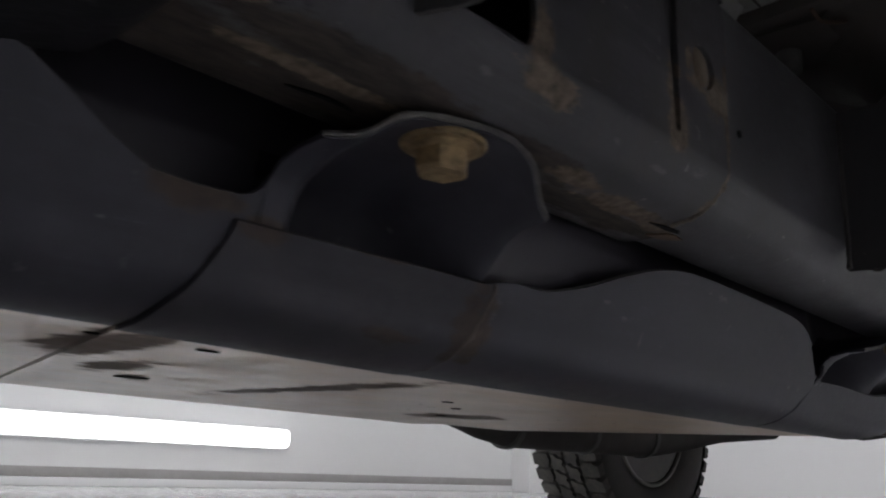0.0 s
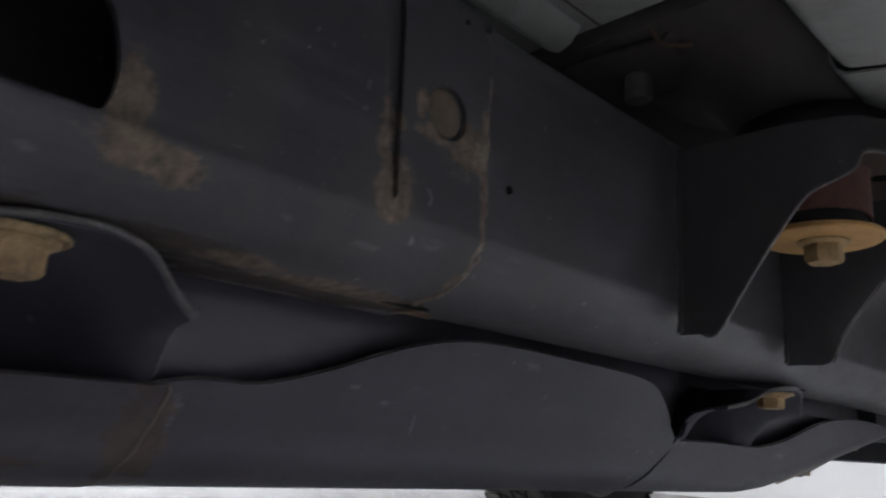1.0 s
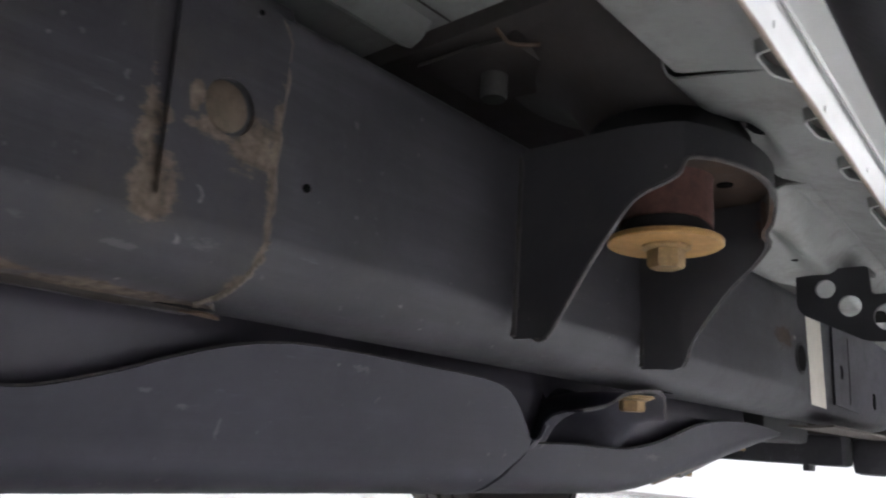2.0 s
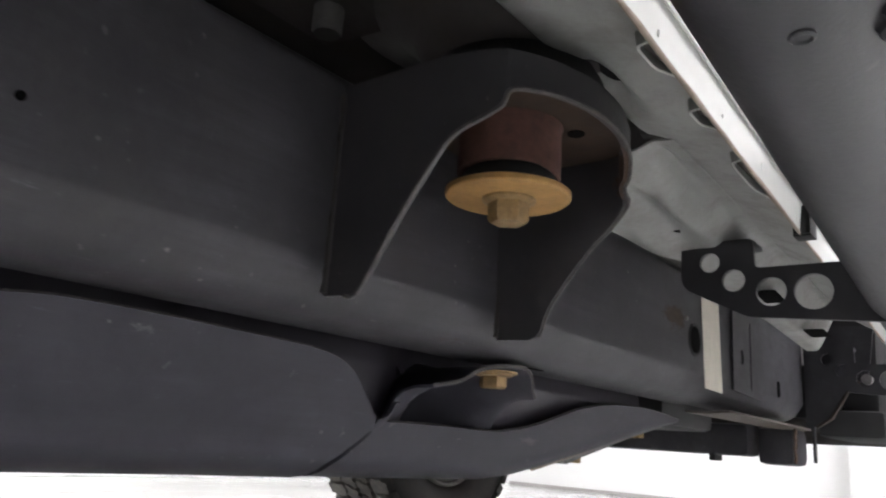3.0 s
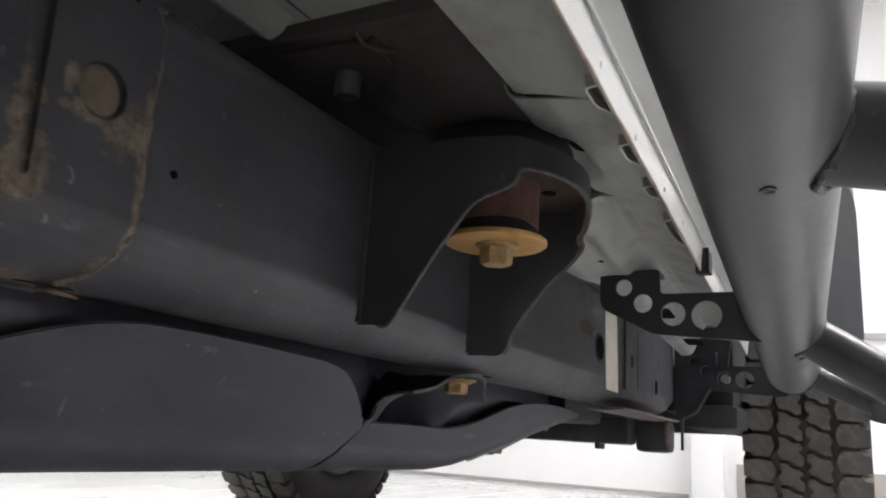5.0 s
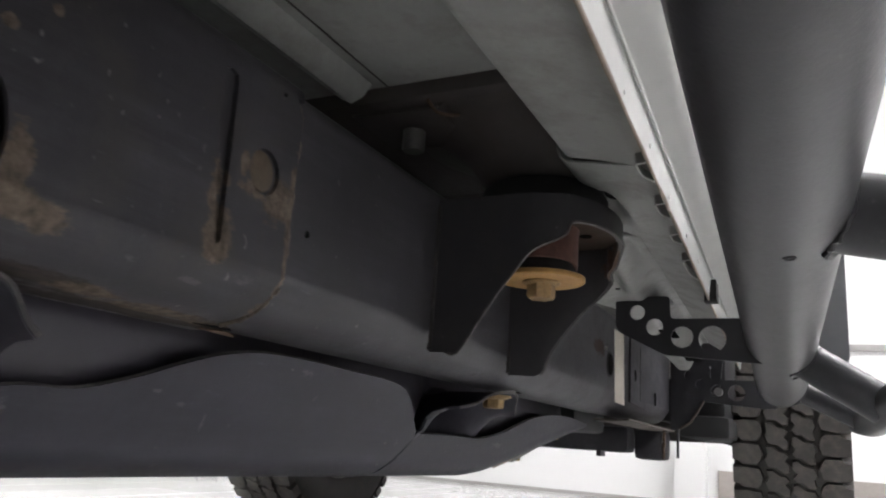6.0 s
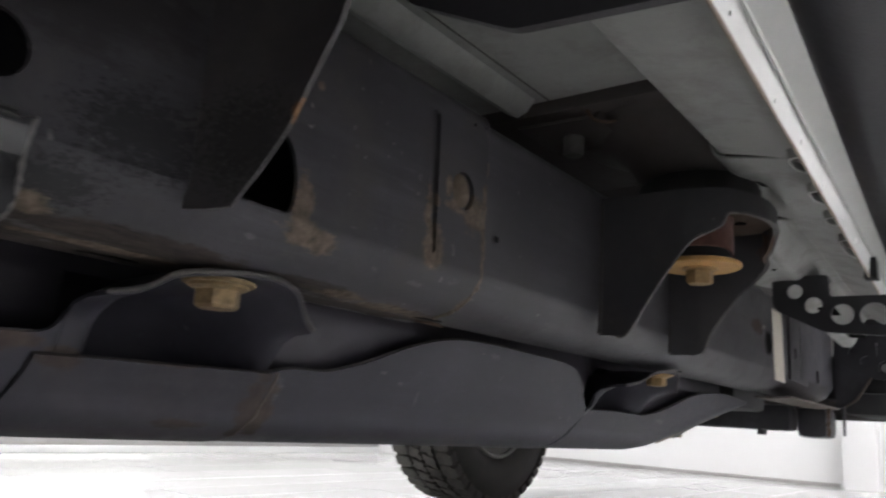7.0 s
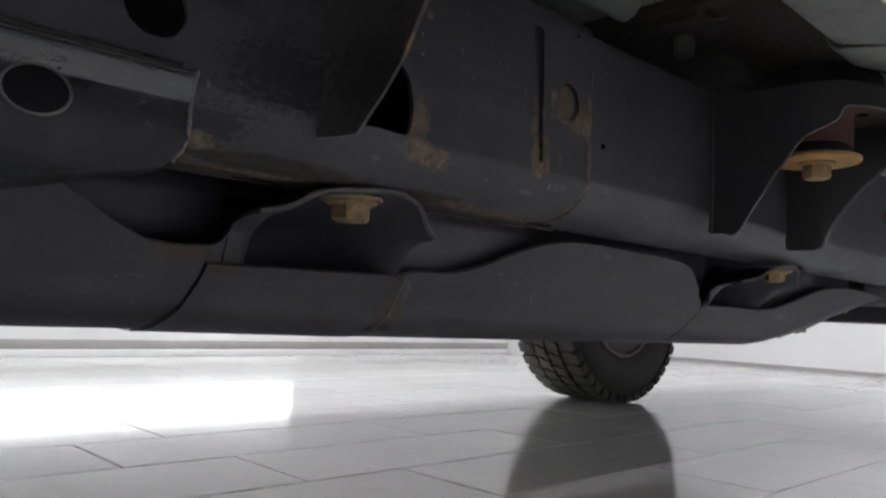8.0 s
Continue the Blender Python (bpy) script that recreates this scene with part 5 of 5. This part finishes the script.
# ---------------------------------------------------------------- wheels
def build_wheel(cx, cy, inner_sign):
    R = 0.341
    c = (cx, cy, R)
    bm = bmesh.new()
    prof = [(0.190, -0.085), (0.200, -0.098), (0.23, -0.112), (0.285, -0.114), (0.317, -0.106), (0.328, -0.095), (0.330, -0.05), (0.331, 0.0), (0.330, 0.05), (0.328, 0.095), (0.317, 0.106), (0.285, 0.114), (0.23, 0.112), (0.200, 0.098), (0.190, 0.085), (0.184, 0.08), (0.184, -0.08), (0.190, -0.085)]
    segs = 72
    rings = []
    for r, h in prof:
        rings.append([bm.verts.new((cx + h, cy + r * math.cos(2 * math.pi * k / segs), R + r * math.sin(2 * math.pi * k / segs))) for k in range(segs)])
    for a, b in zip(rings, rings[1:]):
        for k in range(segs):
            bm.faces.new((a[k], a[(k + 1) % segs], b[(k + 1) % segs], b[k]))
    bmesh.ops.remove_doubles(bm, verts=bm.verts, dist=1e-5)
    wheel = part("wheel", bm, M_SIDEWALL, car, "dusty chunky off-road tyre on a dark wheel")
    bm = bmesh.new()
    s = inner_sign
    lathe(bm, [(0.189, 0.092 * s), (0.191, 0.096 * s), (0.184, 0.098 * s), (0.178, 0.09 * s), (0.173, 0.05 * s), (0.169, -0.03 * s), (0.09, -0.05 * s), (0.0, -0.05 * s)], c, "x", 60)
    part("rim", bm, M_RIM, wheel, "dark dusty wheel rim")
    bm = bmesh.new()
    ring = [(cx + 0.097 * s, cy + 0.188 * math.cos(2 * math.pi * k / 64), R + 0.188 * math.sin(2 * math.pi * k / 64)) for k in range(65)]
    tube(bm, ring, 0.006, 8, cap=False)
    part("rim_lip", bm, M_RIM_LIP, wheel, "pale metal rim lip")
    bm = bmesh.new()
    lathe(bm, [(0.15, -0.01 * s), (0.15, 0.01 * s), (0.08, 0.012 * s), (0.08, 0.05 * s), (0.03, 0.06 * s)], c, "x", 48)
    part("brake_disc", bm, M_RIM, wheel, "dull brake disc")
    # tread blocks: two staggered centre rows and two shoulder rows
    def block(pts, r0, r1, name):
        bm = bmesh.new()
        lo = [bm.verts.new((x, y, r0)) for x, y in pts]
        mx = sum(p[0] for p in pts) / len(pts)
        my = sum(p[1] for p in pts) / len(pts)
        hi = [bm.verts.new((mx + (x - mx) * 0.95, my + (y - my) * 0.94, r1)) for x, y in pts]
        n = len(pts)
        for k in range(n):
            bm.faces.new((lo[k], lo[(k + 1) % n], hi[(k + 1) % n], hi[k]))
        bm.faces.new(hi)
        me = bpy.data.meshes.new(name)
        bmesh.ops.recalc_face_normals(bm, faces=bm.faces)
        bm.to_mesh(me)
        bm.free()
        me.materials.append(M_TYRE)
        return me
    n = 44
    step = 2 * math.pi * 0.337 / n
    arrow = [(-0.050, 0.02), (-0.044, -0.30), (-0.026, -0.34), (-0.012, -0.56), (-0.003, -0.52), (-0.002, -0.20), (-0.011, -0.02), (-0.003, 0.20), (-0.010, 0.36), (-0.022, 0.38), (-0.034, 0.60), (-0.047, 0.58), (-0.044, 0.22)]
    lug = [(0.052, 0.0), (0.058, -0.40), (0.086, -0.46), (0.1135, -0.40), (0.1135, 0.30), (0.100, 0.34), (0.094, 0.48), (0.064, 0.48), (0.056, 0.30)]
    kinds = []
    for pts, flip, off, r0, r1 in ((arrow, 1, 0.0, 0.327, 0.341), (arrow, -1, 0.5, 0.327, 0.341), (lug, 1, 0.27, 0.314, 0.3395), (lug, -1, 0.77, 0.314, 0.3395)):
        kinds.append((block([(x * flip, y * step * flip) for x, y in pts], r0, r1, "tread_block"), off))
    for k in range(n):
        for me, off in kinds:
            o = new("tread_block", me)
            o.parent = wheel
            o.matrix_basis = Matrix.Translation(c) @ Matrix.Rotation(2 * math.pi * (k + off) / n, 4, "X")
    return wheel


build_wheel(-1.20, 2.17, 1)
build_wheel(0.205, 2.17, -1)
# unseen rear wheels, added to complete the car and shade the rail
build_wheel(-1.20, -0.66, 1)
build_wheel(0.205, -0.66, -1)


# ---------------------------------------------------------------- front underside, exhaust, flare
def build_underside():
    cm = part("crossmember", box((-0.40, 1.56, 0.2865), (-0.064, 1.625, 0.336), 0.010), M_RAIL, car, "dark front crossmember under the frame")
    part("lug", box((-0.1265, 1.562, 0.277), (-0.1165, 1.60, 0.30), 0.003), M_RAIL, cm)
    part("gusset", box((-0.061, 1.59, 0.2765), (-0.006, 1.68, 0.334), 0.012), M_RAIL, cm)
    part("fin", box((0.016, 1.612, 0.2835), (0.020, 1.622, 0.338), 0.001), M_RAIL, cm)
    rng = random.Random(17)
    bm = bmesh.new()
    pts = [Vector((-0.004 + rng.uniform(-0.001, 0.001), 1.592, 0.335 - 0.055 * k / 12)) for k in range(13)]
    tube(bm, pts, [0.0024 + rng.uniform(-0.0008, 0.001) for _ in pts], 8)
    part("weld_bead", bm, M_RUSTBROWN, cm, "rusty brown weld bead")
    tower = part("shock_tower", plate([(-0.004, 0.336), (0.012, 0.338), (0.034, 0.352), (0.060, 0.395), (0.090, 0.425), (0.100, 0.50), (-0.004, 0.50)], [], 0.006, lambda u, v, w: (u, 1.667 + w, v)), M_RAIL, car, "dark plate bracket ahead of the frame rail")
    bm = bmesh.new()
    pts = [Vector((u, 1.665, v)) for u, v in ((0.012, 0.339), (0.034, 0.353), (0.047, 0.374), (0.060, 0.396), (0.076, 0.412))]
    tube(bm, pts, 0.0026, 8)
    part("weld_bead", bm, M_WELD, tower)
    part("crossmember", box((0.004, 1.70, 0.325), (0.104, 1.98, 0.37), 0.012), M_RUBBER, car, "dark lower arm mount beside the wheel")
    rod = part("brace", grid_sheet([[(-0.104, y, z), (-0.124, y, z)] for y, z in ((1.06, 0.268), (1.10, 0.277), (1.22, 0.302), (1.30, 0.317), (1.40, 0.326))], 0.004), M_EDGE, car, "dusty pale brace bar ahead of the skid plate")
    for y, z in ((1.10, 0.276), (1.27, 0.310)):
        bm = bmesh.new()
        hex_bolt(bm, (-0.118, y, z), 0.009, 0.008, flange=0.013, turn=0.4)
        part("bolt", bm, M_BOLT, rod)
    part("crossmember", box((-0.62, 1.27, 0.316), (-0.082, 1.46, 0.43), 0.012), M_RUBBER, car, "dark crossmember ahead of the tank")
    bm = bmesh.new()
    add_box(bm, (0.0, 1.70, 0.40), (0.10, 1.92, 0.52), 0.02)
    add_box(bm, (-0.03, 1.675, 0.352), (0.035, 1.83, 0.44), 0.012)
    add_box(bm, (0.0, 1.74, 0.368), (0.092, 1.92, 0.41), 0.012)
    w = part("suspension_mount", bm, M_RUBBER, car, "dark rusty suspension mount beside the wheel")
    bm = bmesh.new()
    lathe(bm, [(0.008, 0.0), (0.008, 0.012), (0.006, 0.013)], (0.088, 1.655, 0.4145), "y", 24)
    part("bolt", bm, M_STEEL, w, "dull bolt")
    bm = bmesh.new()
    tube(bm, [(0.02, 1.74, 0.365), (0.06, 1.95, 0.345), (0.10, 2.15, 0.335)], 0.022, 20)
    part("control_arm", bm, M_RUBBER, car, "dark suspension arm")
    bm = bmesh.new()
    tube(bm, [(-0.80, -1.0, 0.30), (-0.80, 0.95, 0.295), (-0.79, 1.06, 0.276), (-0.79, 1.14, 0.272), (-0.79, 1.62, 0.272), (-0.76, 1.72, 0.282), (-0.75, 1.9, 0.30), (-0.7, 2.1, 0.32)], [0.025, 0.025, 0.036, 0.044, 0.044, 0.036, 0.025, 0.025], 28)
    ex = part("exhaust", bm, M_UNDERSEAL, car, "dark exhaust pipe with a silencer")
    for y in (1.13, 1.37, 1.60):
        bm = bmesh.new()
        lathe(bm, [(0.044, -0.008), (0.0475, -0.007), (0.0475, 0.007), (0.044, 0.008)], (-0.79, y, 0.272), "y", 28)
        part("band", bm, M_EDGE, ex, "pale steel band round the silencer")
    part("frame_rail", extrude_profile([(-1.06 - x, z) for x, z in rail_profile()], -1.2, 1.66), M_RAIL, car, "dark painted box-section frame rail")
    bm = bmesh.new()
    tube(bm, [(-1.1, 2.17, 0.362), (-0.62, 2.17, 0.36), (-0.5, 2.17, 0.36), (-0.38, 2.17, 0.36), (0.1, 2.17, 0.362)], [0.035, 0.04, 0.06, 0.04, 0.035], 28)
    part("front_axle", bm, M_UNDERSEAL, car, "dark front axle")
    fl = part("fender_flare", plate(rounded([(0.235, 0.43), (0.308, 0.425), (0.3085, 0.60), (0.300, 0.645), (0.235, 0.651)], 0.012, 4), [], 0.02, lambda u, v, w: (u, 1.25 + w, v)), M_FLARE, car, "grey plastic wheel arch flare")
    rows = []
    for k in range(21):
        a = radians(150 - 120 * k / 20)
        c, sn = math.cos(a), math.sin(a)
        rows.append([(0.25, 2.17 + 0.47 * c, 0.40 + 0.47 * sn), (0.30, 2.17 + 0.455 * c, 0.40 + 0.455 * sn), (0.316, 2.17 + 0.46 * c, 0.40 + 0.46 * sn), (0.316, 2.17 + 0.52 * c, 0.40 + 0.52 * sn)])
    part("arch_lip", grid_sheet(rows, 0.004), M_FLARE, fl)


build_underside()


def build_sill_details():
    sill = [o for o in car.children if o.name.startswith("sill")][0]
    rng = random.Random(11)
    # crimped sheet tabs along the flange: bent out, along and back, open above
    for y0, length in ((0.540, 0.036), (0.621, 0.038), (0.6985, 0.030), (0.7775, 0.080)):
        rows = []
        for f, dx in ((0.0, -0.0006), (0.02, -0.0030), (0.05, -0.0078), (0.14, -0.0092), (0.58, -0.0088), (0.72, -0.0078), (1.0, -0.0020), (1.25, -0.0006)):
            y = y0 + f * length
            x, z = sill_x(y) + dx, sill_z(y) + 0.0006
            rows.append([(x, y, z), (x - 0.0002, y, z + 0.0022), (x - 0.0010, y, z + 0.0075)])
        tab = part("crimped_tab", grid_sheet(rows, 0.0009), M_BODY, sill, "bent sheet tab with a bright edge")
        bm = bmesh.new()
        tube(bm, [Vector(r[0]) for r in rows], 0.0007, 8)
        part("tab_edge", bm, M_WHITE, tab)
        notch = [(r[1][0], r[1][1]) for r in rows]
        # dark plate set behind the tab paints the notch's shade
        part("notch", plate(notch, [], 0.0006, lambda u, v, w: (u, v, sill_z(y0) + 0.0055 + w)), M_UNDERSEAL, tab, "dark plate for the shaded notch behind the tab")
    bm = bmesh.new()
    ys = [-1.8 + 3.24 * k / 120 for k in range(121)]
    tube(bm, [(sill_x(y) - 0.0006, y, sill_z(y) - 0.0002 + rng.uniform(-0.0003, 0.0003)) for y in ys], [0.0013 + rng.uniform(-0.0003, 0.0005) for _ in ys], 8)
    part("sealer_bead", bm, M_BEAD, sill, "tan sealer bead along the flange edge")
    bm = bmesh.new()
    tube(bm, [(sill_x(y) + 0.0046, y, sill_z(y) + 0.0232 + rng.uniform(-0.0002, 0.0002)) for y in ys], 0.0011, 8)
    part("sealer_bead", bm, M_WHITE, sill, "white painted sealer bead")
    # dried drips of paint on the flange
    for k in range(9):
        y = 0.16 + 0.76 * k / 8 + rng.uniform(-0.012, 0.012)
        r = rng.uniform(0.0006, 0.0011)
        up = rng.uniform(0.004, 0.013)
        bm = bmesh.new()
        bmesh.ops.create_uvsphere(bm, u_segments=14, v_segments=9, radius=1.0, matrix=Matrix.Translation((sill_x(y) + 0.1 * up + 0.0006, y, sill_z(y) + up)) @ Matrix.Rotation(radians(rng.uniform(-14, 4)), 4, "X") @ Matrix.Diagonal((0.0006, r, rng.uniform(2.2, 3.6) * r, 1)))
        part("paint_drip", bm, M_WHITE, sill)
    bm = bmesh.new()
    x, z = sill_x(0.945), sill_z(0.945) + 0.002
    add_box(bm, (x - 0.005, 0.938, z - 0.003), (x + 0.008, 0.942, z + 0.020), 0.0008)
    add_box(bm, (x + 0.004, 0.938, z - 0.003), (x + 0.008, 0.960, z + 0.018), 0.0008)
    add_box(bm, (x - 0.006, 0.942, z - 0.004), (x + 0.008, 0.960, z - 0.001), 0.0008)
    part("spring_clip", bm, M_RUBBER, sill, "small black spring clip on the flange")
    # dark plates on the panels paint the shade inside these holes
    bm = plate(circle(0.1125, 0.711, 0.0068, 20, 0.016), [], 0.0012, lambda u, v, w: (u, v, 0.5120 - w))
    part("drain_hole_fill", bm, M_RECESS_SHADE, sill)
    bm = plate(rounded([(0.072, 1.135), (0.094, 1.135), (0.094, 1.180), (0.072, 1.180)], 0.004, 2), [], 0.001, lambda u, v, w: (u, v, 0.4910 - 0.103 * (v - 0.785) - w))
    part("square_hole_fill", bm, M_HOLE_SHADE, sill)
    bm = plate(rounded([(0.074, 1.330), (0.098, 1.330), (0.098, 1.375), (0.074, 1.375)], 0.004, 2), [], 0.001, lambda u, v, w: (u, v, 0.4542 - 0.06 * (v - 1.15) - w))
    part("square_hole_fill", bm, M_HOLE_SHADE, sill)
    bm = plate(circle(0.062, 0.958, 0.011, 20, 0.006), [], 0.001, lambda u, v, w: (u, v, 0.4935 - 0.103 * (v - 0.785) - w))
    part("drain_hole_fill", bm, M_HOLE_SHADE, sill)


build_sill_details()


# ---------------------------------------------------------------- floor tiles
def build_tiles():
    floor = bpy.data.objects["floor"]
    pitch, length, gap, th = 0.236, 0.665, 0.0028, 0.0024
    known = {-3: 0.453, -2: 0.647, -1: 0.172, 0: 0.575}
    rng = random.Random(5)

    def tile_mesh(wx, ly):
        bm = box((-wx / 2, -ly / 2, -th), (wx / 2, ly / 2, 0.0), 0.0)
        es = [e for e in bm.edges if all(v.co.z > -0.001 for v in e.verts)]
        bmesh.ops.bevel(bm, geom=es, offset=0.0012, segments=1, affect="EDGES")
        me = bpy.data.meshes.new("tile")
        bmesh.ops.recalc_face_normals(bm, faces=bm.faces)
        bm.to_mesh(me)
        bm.free()
        me.materials.append(M_TILE)
        return me

    whole = tile_mesh(pitch - gap, length - gap)
    rest_v, rest_f = [], []
    (x0, y0), (x1, y1) = FLOOR_MIN, FLOOR_MAX
    r = math.floor((x0 + 0.447) / pitch)
    while -0.447 + r * pitch < x1:
        xl, xr = max(x0, -0.447 + r * pitch), min(x1, -0.447 + (r + 1) * pitch)
        ph = known.get(r, rng.uniform(0, length))
        k = math.floor((y0 - ph) / length)
        while ph + k * length < y1:
            ya, yb = max(y0, ph + k * length), min(y1, ph + (k + 1) * length)
            if xr - xl > 0.02 and yb - ya > 0.02:
                full = xr - xl > pitch - 1e-4 and yb - ya > length - 1e-4
                if full and -2.4 < xl < 0.6 and -0.4 < ya < 4.4:
                    o = new("tile", whole)
                    o.parent = floor
                    o.location = ((xl + xr) / 2, (ya + yb) / 2, rng.uniform(-0.0003, 0.0003))
                else:
                    b = len(rest_v)
                    g = gap / 2
                    for z in (-th, 0.0):
                        rest_v += [(xl + g, ya + g, z), (xr - g, ya + g, z), (xr - g, yb - g, z), (xl + g, yb - g, z)]
                    rest_f += [(b + 4, b + 5, b + 6, b + 7), (b, b + 1, b + 5, b + 4), (b + 1, b + 2, b + 6, b + 5), (b + 2, b + 3, b + 7, b + 6), (b + 3, b, b + 4, b + 7)]
            k += 1
        r += 1
    me = bpy.data.meshes.new("tiles")
    me.from_pydata(rest_v, [], rest_f)
    me.materials.append(M_TILE)
    o = new("tiles", me)
    o.parent = floor
    tagged(o, "pale glossy floor tiles", kind="stuff")


build_tiles()
